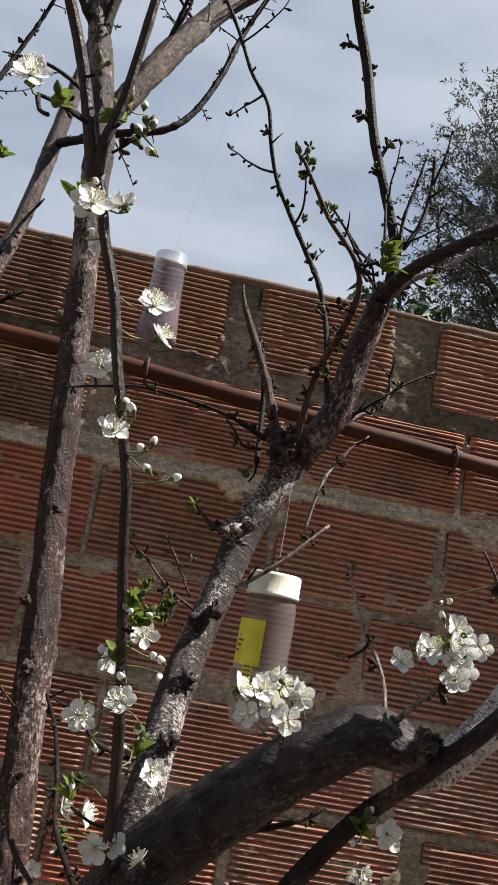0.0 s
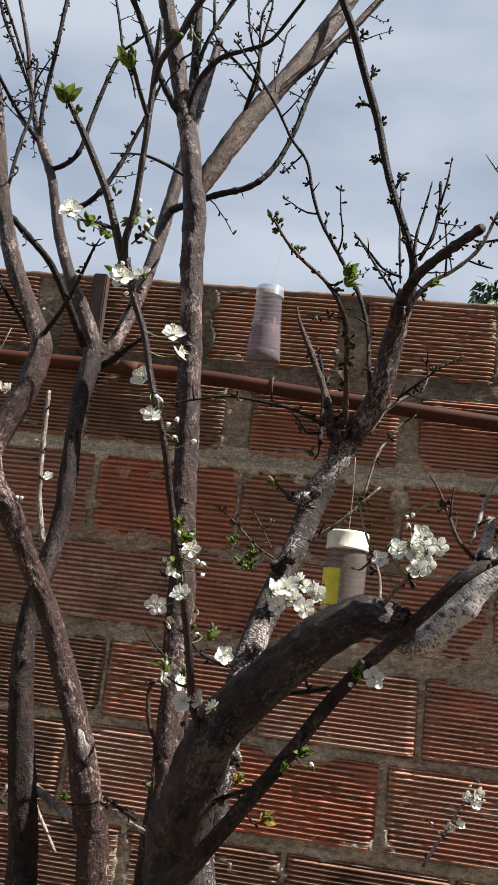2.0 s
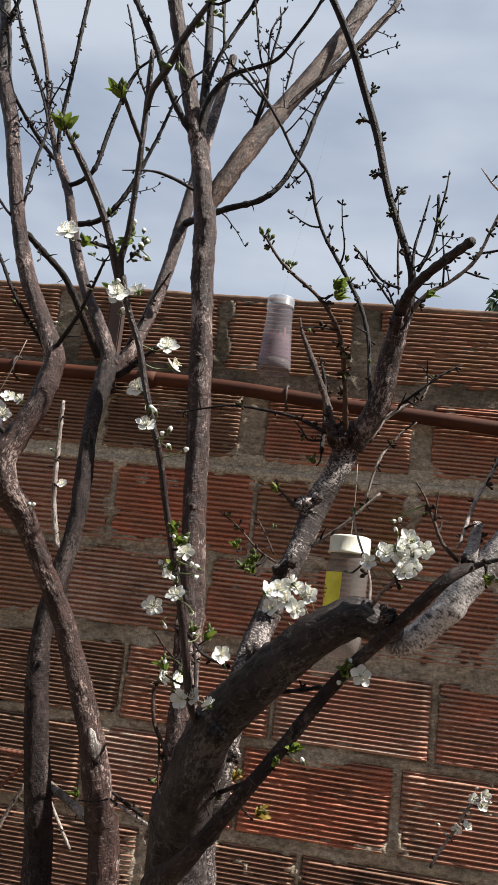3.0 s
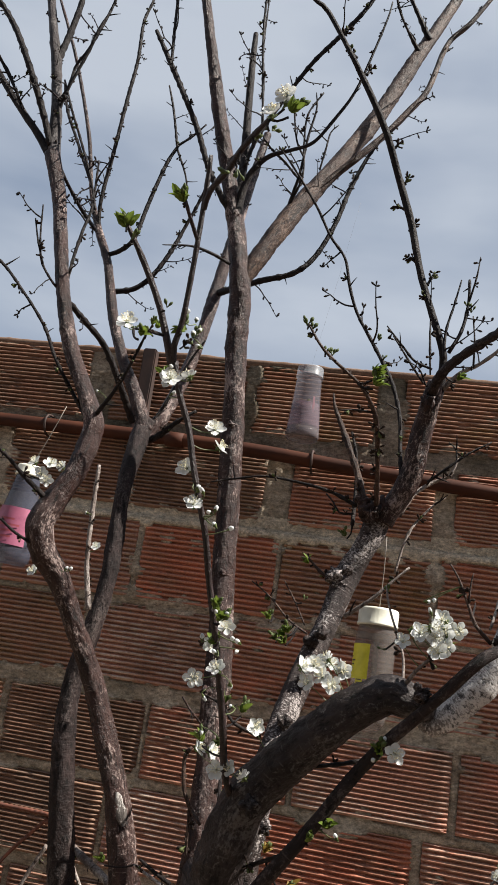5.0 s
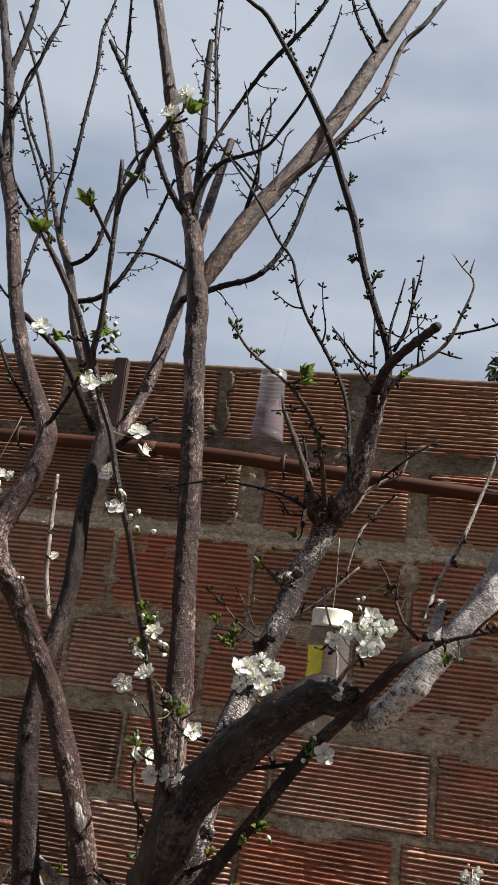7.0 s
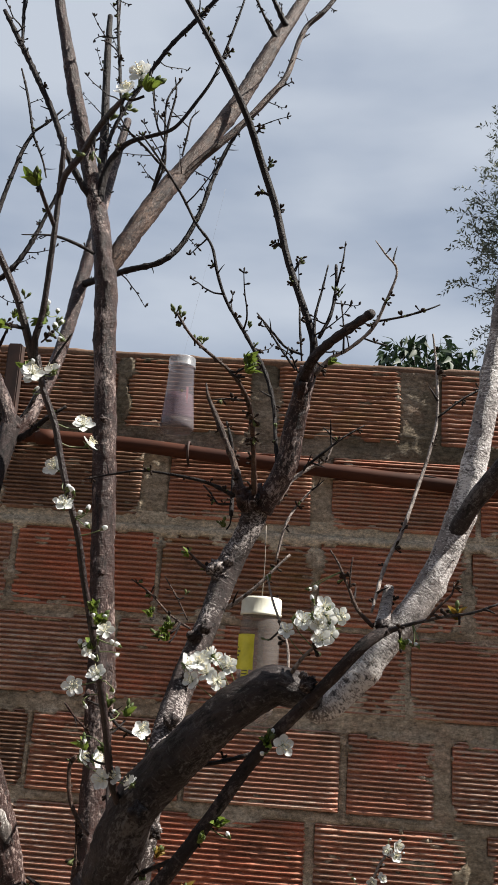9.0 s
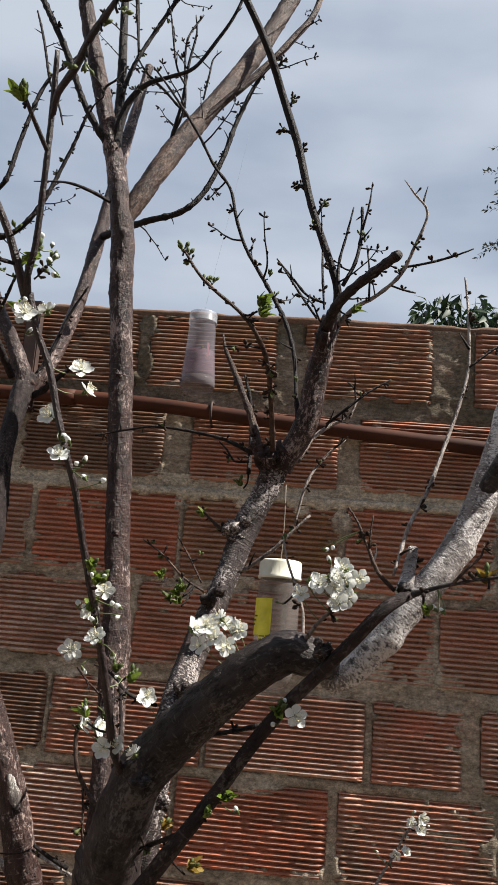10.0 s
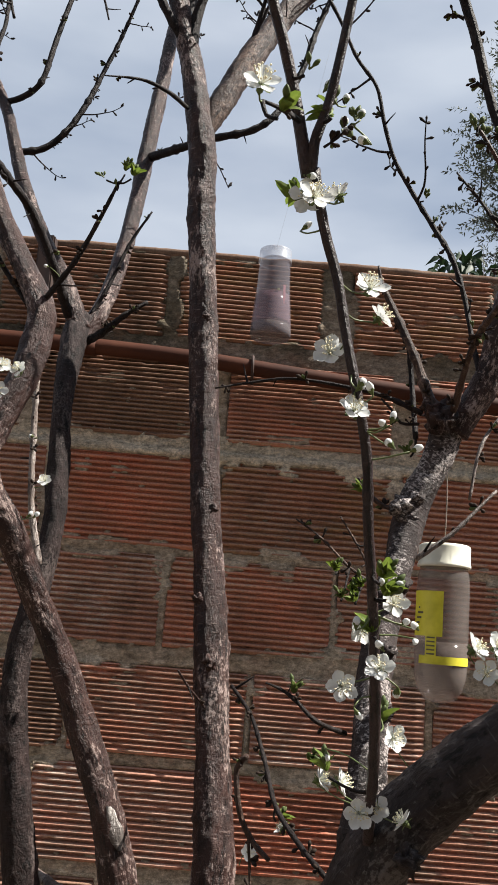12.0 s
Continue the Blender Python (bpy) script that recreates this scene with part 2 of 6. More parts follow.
MAT_PETAL = leaf_material("white_petal", (0.62, 0.64, 0.63), (0.72, 0.735, 0.72), 0.3)
MAT_BUD = leaf_material("bud_scale", (0.075, 0.105, 0.038), (0.14, 0.165, 0.06))
MAT_DARKBUD, _n, _l, _b = material("brown_bud", (0.026, 0.018, 0.014), 0.8)
_b.inputs["Specular IOR Level"].default_value = 0.1
MAT_STALK, _n, _l, _b = material("flower_stalk_green", (0.085, 0.11, 0.035), 0.5)
MAT_ANTHER, _n, _l, _b = material("pollen_yellow", (0.62, 0.56, 0.38), 0.6)
MAT_FILAMENT, _n, _l, _b = material("filament_white", (0.78, 0.78, 0.66), 0.5)


def rust_pipe_material():
    m, n, l, b = material("painted_pipe", rough=0.7)
    b.inputs["Specular IOR Level"].default_value = 0.2
    pos = world_vector(n)
    tone = ramp(n, l, add_noise(n, l, 14.0, 6.0, 0.65, pos, (0.35, 1, 1)), (0.3, (0.022, 0.0070, 0.0040)), (0.55, (0.054, 0.0160, 0.0072)), (0.75, (0.088, 0.028, 0.013)))
    l.new(tone, b.inputs["Base Color"])
    bumped(n, l, b, add_noise(n, l, 60.0, 4.0, 0.6, pos), 0.25, 0.002)
    return m


MAT_PIPE = rust_pipe_material()
MAT_POST, _n, _l, _b = material("rusted_steel", (0.10, 0.05, 0.035), 0.75, 0.2)
_l.new(ramp(_n, _l, add_noise(_n, _l, 30.0, 5.0), (0.3, (0.025, 0.015, 0.013)), (0.7, (0.055, 0.028, 0.021))), _b.inputs["Base Color"])


MAT_RUST, _n, _l, _b = material("red_rust", (0.16, 0.05, 0.03), 0.85)
_l.new(ramp(_n, _l, add_noise(_n, _l, 60.0, 5.0), (0.3, (0.06, 0.022, 0.014)), (0.7, (0.17, 0.055, 0.030))), _b.inputs["Base Color"])


def plastic_material(name, colour, rough=0.22, clear=0.75):
    """Thin cloudy bottle plastic: part glass-like gloss, part plain see-through, part milky."""
    m, n, l, b = material(name, colour, rough)
    milk = add_noise(n, l, 24.0, 4.0)
    clear_node = n.new("ShaderNodeBsdfTransparent")
    clear_node.inputs["Color"].default_value = (0.93, 0.92, 0.93, 1)
    mx = n.new("ShaderNodeMixShader")
    fac = ramp(n, l, milk, (0.3, (clear + 0.1,) * 3), (0.75, (clear - 0.12,) * 3))
    l.new(fac, mx.inputs["Fac"])
    l.new(b.outputs["BSDF"], mx.inputs[1])
    l.new(clear_node.outputs["BSDF"], mx.inputs[2])
    l.new(mx.outputs["Shader"], n["Material Output"].inputs["Surface"])
    return m


MAT_PET = plastic_material("cloudy_plastic", (0.25, 0.225, 0.21), 0.16, 0.66)
MAT_PET_PINK = plastic_material("cloudy_pinkish_plastic", (0.17, 0.155, 0.172), 0.14, 0.56)
MAT_PET_DARK = plastic_material("smoky_plastic", (0.085, 0.09, 0.12), 0.14, 0.42)
MAT_CAP_CLEAR = plastic_material("frosted_cap_plastic", (0.52, 0.55, 0.60), 0.3, 0.72)
MAT_PINK_FILM = plastic_material("pinkish_film", (0.34, 0.20, 0.235), 0.2, 0.55)
MAT_LIQUID = plastic_material("murky_liquid", (0.24, 0.195, 0.165), 0.12, 0.55)
MAT_CAP, _n, _l, _b = material("white_cap_plastic", (0.74, 0.74, 0.68), 0.4)
_l.new(ramp(_n, _l, add_noise(_n, _l, 45.0, 4.0), (0.3, (0.56, 0.55, 0.45)), (0.6, (0.72, 0.71, 0.60))), _b.inputs["Base Color"])
MAT_YELLOW, _n, _l, _b = material("yellow_label_paper", (0.62, 0.58, 0.03), 0.5)
_l.new(ramp(_n, _l, add_noise(_n, _l, 60.0, 4.0), (0.3, (0.50, 0.46, 0.02)), (0.6, (0.70, 0.64, 0.05))), _b.inputs["Base Color"])
MAT_PINK, _n, _l, _b = material("pink_label_paper", (0.55, 0.12, 0.20), 0.5)
_l.new(ramp(_n, _l, add_noise(_n, _l, 60.0, 4.0), (0.3, (0.22, 0.052, 0.10)), (0.65, (0.33, 0.10, 0.165))), _b.inputs["Base Color"])
MAT_INK, _n, _l, _b = material("dark_print", (0.10, 0.09, 0.05), 0.6)
MAT_RED_INK, _n, _l, _b = material("red_print", (0.30, 0.06, 0.08), 0.6)
MAT_STRING, _n, _l, _b = material("hanging_string", (0.24, 0.21, 0.18), 0.8)
MAT_GROUND, _n, _l, _b = material("garden_soil", (0.24, 0.18, 0.13), 0.95)
_l.new(ramp(_n, _l, add_noise(_n, _l, 7.0, 6.0, 0.65, world_vector(_n)), (0.3, (0.085, 0.062, 0.045)), (0.55, (0.15, 0.115, 0.085)), (0.75, (0.19, 0.155, 0.118))), _b.inputs["Base Color"])
bumped(_n, _l, _b, add_noise(_n, _l, 25.0, 6.0, 0.7, world_vector(_n)), 0.8, 0.03)
MAT_OLIVE = leaf_material("grey_green_leaf", (0.038, 0.048, 0.033), (0.090, 0.102, 0.080), 0.3)
MAT_GLOSSY = leaf_material("dark_glossy_leaf", (0.012, 0.026, 0.010), (0.022, 0.042, 0.015), 0.15)


# ---- mesh helpers ----
def mesh_from(name, verts, faces, mats, smooth=True, index=None):
    me = bpy.data.meshes.new(name)
    me.from_pydata([tuple(v) for v in verts], [], faces)
    for m in mats:
        me.materials.append(m)
    if smooth:
        me.polygons.foreach_set("use_smooth", [True] * len(me.polygons))
    if index:
        me.polygons.foreach_set("material_index", index)
    me.update()
    return me


def child(name, me, parent, m=None, label="", kind=""):
    ob = new(name, me)
    ob.parent = parent
    if m is not None:
        ob.matrix_local = m
    return tagged(ob, label=label, kind=kind)


def lathe(profile, seg=32):
    """A turned body from (radius, height) pairs."""
    v, f = [], []
    for r, z in profile:
        for k in range(seg):
            a = 2 * math.pi * k / seg
            v.append((r * math.cos(a), r * math.sin(a), z))
    for i in range(len(profile) - 1):
        for k in range(seg):
            a, b = i * seg + k, i * seg + (k + 1) % seg
            f.append((a, b, b + seg, a + seg))
    return v, f


def smooth_path(nodes, step):
    """Catmull-Rom through (x, y, z, radius) nodes."""
    p = [Vector(q) for q in nodes]
    p = [p[0] * 2 - p[1]] + p + [p[-1] * 2 - p[-2]]
    out = []
    for i in range(1, len(p) - 2):
        a, b, c, d = p[i - 1:i + 3]
        n = max(2, int((c.xyz - b.xyz).length / step))
        for k in range(n):
            t = k / n
            q = 0.5 * (2 * b + (c - a) * t + (2 * a - 5 * b + 4 * c - d) * t * t + (3 * b - a - 3 * c + d) * t ** 3)
            out.append(q)
    out.append(p[-2].copy())
    return out


def tube(nodes, seg, step, rough=0.0, seed=0.0, cap=True, knots=()):
    """A tapering, slightly lumpy tube along nodes: verts and faces."""
    pts = smooth_path(nodes, step)
    verts, faces = [], []
    up = Vector((0.3, 0.9, 0.2)).normalized()
    side = None
    length = 0.0
    for i, q in enumerate(pts):
        a, b = pts[max(0, i - 1)].xyz, pts[min(len(pts) - 1, i + 1)].xyz
        way = (b - a).normalized()
        if i:
            length += (pts[i].xyz - pts[i - 1].xyz).length
        if side is None:
            side = way.cross(up).normalized()
        side = (side - way * side.dot(way)).normalized()
        other = way.cross(side)
        r0 = max(q[3], 0.0001)
        swell = [(kr * math.exp(-((length - kz) / kw) ** 2), ka) for kz, kr, kw, ka in knots if abs(length - kz) < 3 * kw]
        for k in range(seg):
            ang = 2 * math.pi * k / seg
            d = side * math.cos(ang) + other * math.sin(ang)
            r = r0
            for ks, ka in swell:
                r *= 1 + ks * (1 if ka is None else max(0.0, math.cos(ang - ka)) ** 2)
            if rough:
                s = q.xyz * 9 + d * 0.5 + Vector((seed, 0, 0))
                r *= 1 + rough * (noise.noise(s) * 0.9 + noise.noise(s * 3.7) * 0.55 + noise.noise(s * 9) * 0.4 + noise.noise(s * 24) * 0.30 + (noise.noise(s * 55) * 0.28 if seg > 18 else 0))
            verts.append(q.xyz + d * r)
    rows = len(pts)
    for i in range(rows - 1):
        for k in range(seg):
            a, b = i * seg + k, i * seg + (k + 1) % seg
            faces.append((a, b, b + seg, a + seg))
    if cap:
        faces.append(tuple(range(seg - 1, -1, -1)))
        faces.append(tuple((rows - 1) * seg + k for k in range(seg)))
    return verts, faces


# ---- ground ----
n_side = 60
gv, gf = [], []
for i in range(n_side + 1):
    for j in range(n_side + 1):
        u, w = (i / n_side * 2 - 1), (j / n_side * 2 - 1)
        x, y = 400 * u ** 3 + 0.6 + 3 * u, 400 * w ** 3 + 1.0 + 3 * w
        gv.append((x, y, 0.03 * noise.noise((x * 1.3, y * 1.3, 0))))
for i in range(n_side):
    for j in range(n_side):
        a = i * (n_side + 1) + j
        gf.append((a, a + n_side + 1, a + n_side + 2, a + 1))
ground = new("ground", mesh_from("ground", gv, gf, [MAT_GROUND]))
tagged(ground, "bare dry pale garden soil", "ground", kind="structure")

# ---- brick wall: courses as (bottom, top, joint edges) ----
WALL_Y = 2.1
X_LEFT, X_RIGHT = -4.4, 6.0
WALL_FALL = 0.026


def fall(x):
    """How far the courses have dropped at x: the whole wall runs slightly downhill."""
    return -WALL_FALL * (x - 0.4)


ROWS_OF_WALL = [
    (1.868, 2.053, [(-0.128, -0.057), (0.286, 0.312), (0.612, 0.678), (0.971, 1.069)]),
    (1.656, 1.824, [(-0.365, -0.300), (0.012, 0.034), (0.363, 0.430), (0.764, 0.812)]),
    (1.434, 1.617, [(-0.268, -0.256), (0.070, 0.086), (0.412, 0.424), (0.771, 0.787)]),
    (1.246, 1.420, [(-0.352, -0.338), (-0.012, 0.002), (0.319, 0.332), (0.652, 0.664), (0.980, 0.992)]),
    (1.047, 1.209, [(-0.192, -0.174), (0.154, 0.167), (0.496, 0.510), (0.838, 0.856), (1.040, 1.078)]),
    (0.853, 1.024, [(-0.258, -0.244), (0.090, 0.104), (0.438, 0.450), (0.768, 0.788), (1.112, 1.148)]),
    (0.655, 0.826, [(-0.110, -0.096), (0.238, 0.252), (0.580, 0.592), (0.922, 0.936)]),
]
_z = 0.630
_shift = 0.16
while _z > 0.02:
    ROWS_OF_WALL.append((_z - 0.165, _z, [(0.2 + _shift, 0.213 + _shift)]))
    _z -= 0.197
    _shift = 0.16 - _shift

course_bricks = []
for bottom, top, joints in ROWS_OF_WALL:
    edges = []
    x = joints[0][0]
    while x > X_LEFT:
        edges.append((max(x - 0.33, X_LEFT), x))
        x -= 0.344
    for (a, b), (c, d) in zip(joints, joints[1:]):
        edges.append((b, c))
    x = joints[-1][1]
    while x < X_RIGHT:
        edges.append((x, min(x + 0.33, X_RIGHT)))
        x += 0.344
    course_bricks.append((bottom, top, edges))

wall_core_v = [(x, y, z) for x in (X_LEFT, X_RIGHT) for y in (WALL_Y + 0.03, WALL_Y + 0.15) for z in (-0.3, 2.052 + fall(x))]
wall = new("wall_brick", mesh_from("wall_core", wall_core_v, [(0, 1, 3, 2), (4, 6, 7, 5), (0, 4, 5, 1), (2, 3, 7, 6), (1, 5, 7, 3), (0, 2, 6, 4)], [MAT_MORTAR], smooth=False))
tagged(wall, "weathered garden wall of red ribbed hollow clay bricks", "wall", kind="structure")


def mortar_sheet():
    """The bedding mortar: recessed joints with lumps, and smears that hide some of the ribs."""
    step = 0.006
    xs = np.arange(-1.3, 2.1, step)
    zs = np.arange(0.3, 2.058, step)
    inside = np.full((len(zs), len(xs)), -1.0)
    for bottom, top, edges in course_bricks:
        for a, b in edges:
            dx = np.minimum(xs - a, b - xs)[None, :]
            dz = np.minimum(zs - bottom, top - zs)[:, None]
            inside = np.maximum(inside, np.minimum(dx, dz))
    depth = np.zeros_like(inside)
    smear = np.zeros_like(inside)
    for j, z in enumerate(zs):
        for i, x in enumerate(xs):
            depth[j, i] = noise.noise((x * 23, z * 31, 0)) * 0.6 + noise.noise((x * 60, z * 85, 3)) * 0.45 + noise.noise((x * 120, z * 150, 8)) * 0.25
            smear[j, i] = noise.noise((x * 4.1, z * 6.0, 9)) * 0.7 + noise.noise((x * 17, z * 26, 5)) * 0.5 + noise.noise((x * 55, z * 70, 2)) * 0.25
    y = WALL_Y + 0.0030 + 0.0048 * depth
    reach = 0.003 + 0.085 * np.clip(smear - 0.06, 0, 1)
    cover = np.clip((reach - inside) / 0.005, 0, 1)
    splash = np.zeros_like(inside)
    for j, z in enumerate(zs):
        for i, x in enumerate(xs):
            splash[j, i] = noise.noise((x * 6, z * 11, 20)) * 0.8 + noise.noise((x * 24, z * 38, 23)) * 0.45 + noise.noise((x * 70, z * 90, 29)) * 0.2
    cover = np.maximum(cover, np.clip((splash - 0.42) / 0.12, 0, 0.95))
    y_in = WALL_Y + 0.014 - 0.0155 * cover + 0.0022 * depth * cover
    y = np.where(inside > 0, y_in, y - 0.003 * np.clip(smear, 0, 1))
    # a cracked lip of cement along the third bed joint
    lip = np.array([1.637 + 0.007 * noise.noise((x * 3.1, 2, 40)) + 0.004 * noise.noise((x * 17, 2, 41)) for x in xs])
    under = np.clip((lip[None, :] - zs[:, None]) / 0.003, 0, 1) * (zs[:, None] > 1.614) * (inside <= 0)
    y = y - 0.0055 * under + 0.004 * np.exp(-((zs[:, None] - lip[None, :] - 0.003) / 0.0025) ** 2) * (inside <= 0)
    y[zs > 2.048, :] += 0.004
    verts = np.stack([np.broadcast_to(xs, y.shape), y, zs[:, None] + fall(xs)[None, :]], -1).reshape(-1, 3)
    n = len(xs)
    idx = (np.arange(len(zs) - 1)[:, None] * n + np.arange(n - 1)[None, :]).reshape(-1)
    faces = np.stack([idx, idx + 1, idx + n + 1, idx + n], -1)
    zc = np.repeat((zs[:-1] + zs[1:]) / 2, n - 1)
    kind = np.where(zc > 1.815, 2, np.where((zc > 1.598) & (zc < 1.668), 1, 0))
    return mesh_from("mortar", verts.tolist(), faces.tolist(), [MAT_MORTAR, MAT_MORTAR_PALE, MAT_MORTAR_MOSSY], index=kind.tolist())


child("mortar", mortar_sheet(), wall, label="rough grey cement mortar, smeared and mossy", kind="stuff")

# coping: uneven cement along the top of the wall, thinning to the right
cv, cf = [], []
cop_n = 900
for i in range(cop_n + 1):
    x = X_LEFT + (X_RIGHT - X_LEFT) * i / cop_n
    low = fall(x)
    chip = max(0.0, noise.noise((x * 9, 5, 0)) - 0.25) * 0.012
    h = 2.0625 + low + 0.0016 * noise.noise((x * 5, 0, 0)) + 0.0022 * noise.noise((x * 26, 3, 0)) + 0.0012 * noise.noise((x * 80, 3, 0)) - chip
    yf = WALL_Y - 0.001 + 0.003 * noise.noise((x * 11, 0, 7)) + 0.0015 * noise.noise((x * 60, 0, 7))
    cv += [(x, yf + 0.010, 2.040 + low), (x, yf, 2.052 + low), (x, yf + 0.0005, h - 0.002), (x, yf + 0.003, h), (x, WALL_Y + 0.14, h + 0.001), (x, WALL_Y + 0.155, 2.03 + low)]
for i in range(cop_n):
    for k in range(5):
        a = i * 6 + k
        cf.append((a, a + 6, a + 7, a + 1))
child("coping", mesh_from("coping", cv, cf, [MAT_COPING]), wall, label="crumbling top edge of the wall")

# around the camera: unseen plain walls added to close the yard, tuned for bounce
for name, (xa, ya, xb, yb) in {"wall_south_fill": (-9, -2.6, 10, -2.6), "wall_west": (-4.45, -2.55, -4.45, 2.2), "wall_east": (6.05, 2.2, 6.05, -2.55)}.items():
    top = 3.2 if name == "wall_south_fill" else 2.0
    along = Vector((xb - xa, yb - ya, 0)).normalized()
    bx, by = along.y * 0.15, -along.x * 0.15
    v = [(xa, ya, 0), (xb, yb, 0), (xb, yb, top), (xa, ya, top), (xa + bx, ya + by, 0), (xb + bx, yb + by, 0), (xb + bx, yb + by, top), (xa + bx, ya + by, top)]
    w = new(name, mesh_from(name, v, [(0, 1, 2, 3), (5, 4, 7, 6), (3, 2, 6, 7), (0, 3, 7, 4), (1, 5, 6, 2)], [MAT_UNSEEN_WALL], smooth=False))
    tagged(w, "plain pale unseen wall added to close the yard and bounce light", "wall", kind="structure")

# ---- pipe along the wall ----
pipe = new("pipe", None)
tagged(pipe, "thin red-brown painted pipe sloping along the brick wall", "pipe")
PIPE_NODES = [(-1.6, 2.078, 1.905, 0.0165), (-0.37, 2.078, 1.851, 0.0165), (0.05, 2.077, 1.836, 0.0165), (0.32, 2.076, 1.822, 0.0165), (0.60, 2.077, 1.794, 0.0165), (0.93, 2.078, 1.763, 0.0165), (1.6, 2.078, 1.702, 0.0165), (2.4, 2.078, 1.63, 0.0165)]
pv, pf = tube(PIPE_NODES, 20, 0.04, 0.015)
child("tube", mesh_from("tube", pv, pf, [MAT_PIPE]), pipe)
for cx, cz in ((0.135, 1.832), (-0.85, 1.871), (1.35, 1.725)):
    v, f = tube([(cx - 0.022, 2.0775, cz + 0.0015, 0.0185), (cx + 0.022, 2.0775, cz - 0.0015, 0.0185)], 20, 0.02)
    child("coupling", mesh_from("coupling", v, f, [MAT_PIPE]), pipe)
for cx, cz in ((-0.2, 1.845), (0.475, 1.807), (1.12, 1.745)):
    v, f = tube([(cx, 2.104, cz - 0.028, 0.003), (cx, 2.07, cz - 0.022, 0.003), (cx, 2.056, cz, 0.003), (cx, 2.07, cz + 0.022, 0.003), (cx, 2.104, cz + 0.028, 0.003)], 8, 0.01)
    child("clip", mesh_from("clip", v, f, [MAT_POST]), pipe, label="rusty wire clip")

# ---- rusty rod bent against the wall ----
rod = new("rod", None)
rod.location = (-0.015, 2.055, 0.956)
tagged(rod, "thin rusty ribbed steel rod bent against the brick wall", "rod")
ROD_BACK = Matrix.Translation((0.015, -2.055, -0.956))
rv, rf = tube([(-0.60, 2.055, 0.975, 0.0042), (-0.157, 2.055, 0.961, 0.0042), (-0.015, 2.055, 0.956, 0.0042), (-0.001, 2.056, 0.948, 0.0042), (-0.012, 2.058, 0.936, 0.0042)], 8, 0.004, 0.0, 0.0, True, [(0.012 * k, 0.35, 0.0025, None) for k in range(1, 52)])
child("ribbed_bar", mesh_from("ribbed_bar", rv, rf, [MAT_RUST]), rod, ROD_BACK)
rv, rf = tube([(-0.008, 2.060, 0.948, 0.0040), (-0.071, 2.060, 0.881, 0.0040), (-0.122, 2.060, 0.816, 0.0040), (-0.30, 2.062, 0.58, 0.0040), (-0.62, 2.064, 0.10, 0.0040), (-0.70, 2.064, -0.03, 0.0040)], 8, 0.01)
child("brace", mesh_from("brace", rv, rf, [MAT_RUST]), rod, ROD_BACK)

# ---- steel post in front of the wall ----
post = new("post", None)
tagged(post, "short rusty square steel post fixed to the brick wall", "post")
bm = bmesh.new()
bmesh.ops.create_cube(bm, size=1)
bmesh.ops.scale(bm, vec=(0.034, 0.03, 0.27), verts=bm.verts)
bmesh.ops.translate(bm, vec=(0.035, 2.084, 1.93), verts=bm.verts)
bmesh.ops.bevel(bm, geom=[e for e in bm.edges], offset=0.003, segments=2, affect="EDGES")
me = bpy.data.meshes.new("shaft")
bm.to_mesh(me)
bm.free()
me.materials.append(MAT_POST)
child("shaft", me, post)
v, f = tube([(0.014, 2.10, 1.80, 0.002), (0.014, 2.064, 1.803, 0.002), (0.056, 2.064, 1.80, 0.002), (0.056, 2.10, 1.80, 0.002)], 6, 0.01)
child("wire_tie", mesh_from("wire_tie", v, f, [MAT_POST]), post)

# ---- plum tree ----
tree = new("plum_tree", None)
tree.location = (0.55, 1.3, 0.0)
tagged(tree, "plum tree with grey-brown bark, white blossom and first green leaves", "tree")
TREE_BACK = Matrix.Translation((-0.55, -1.3, 0.0))
branch_count = 0
rng = random.Random(4)
spur_spots = []
wood_points = []


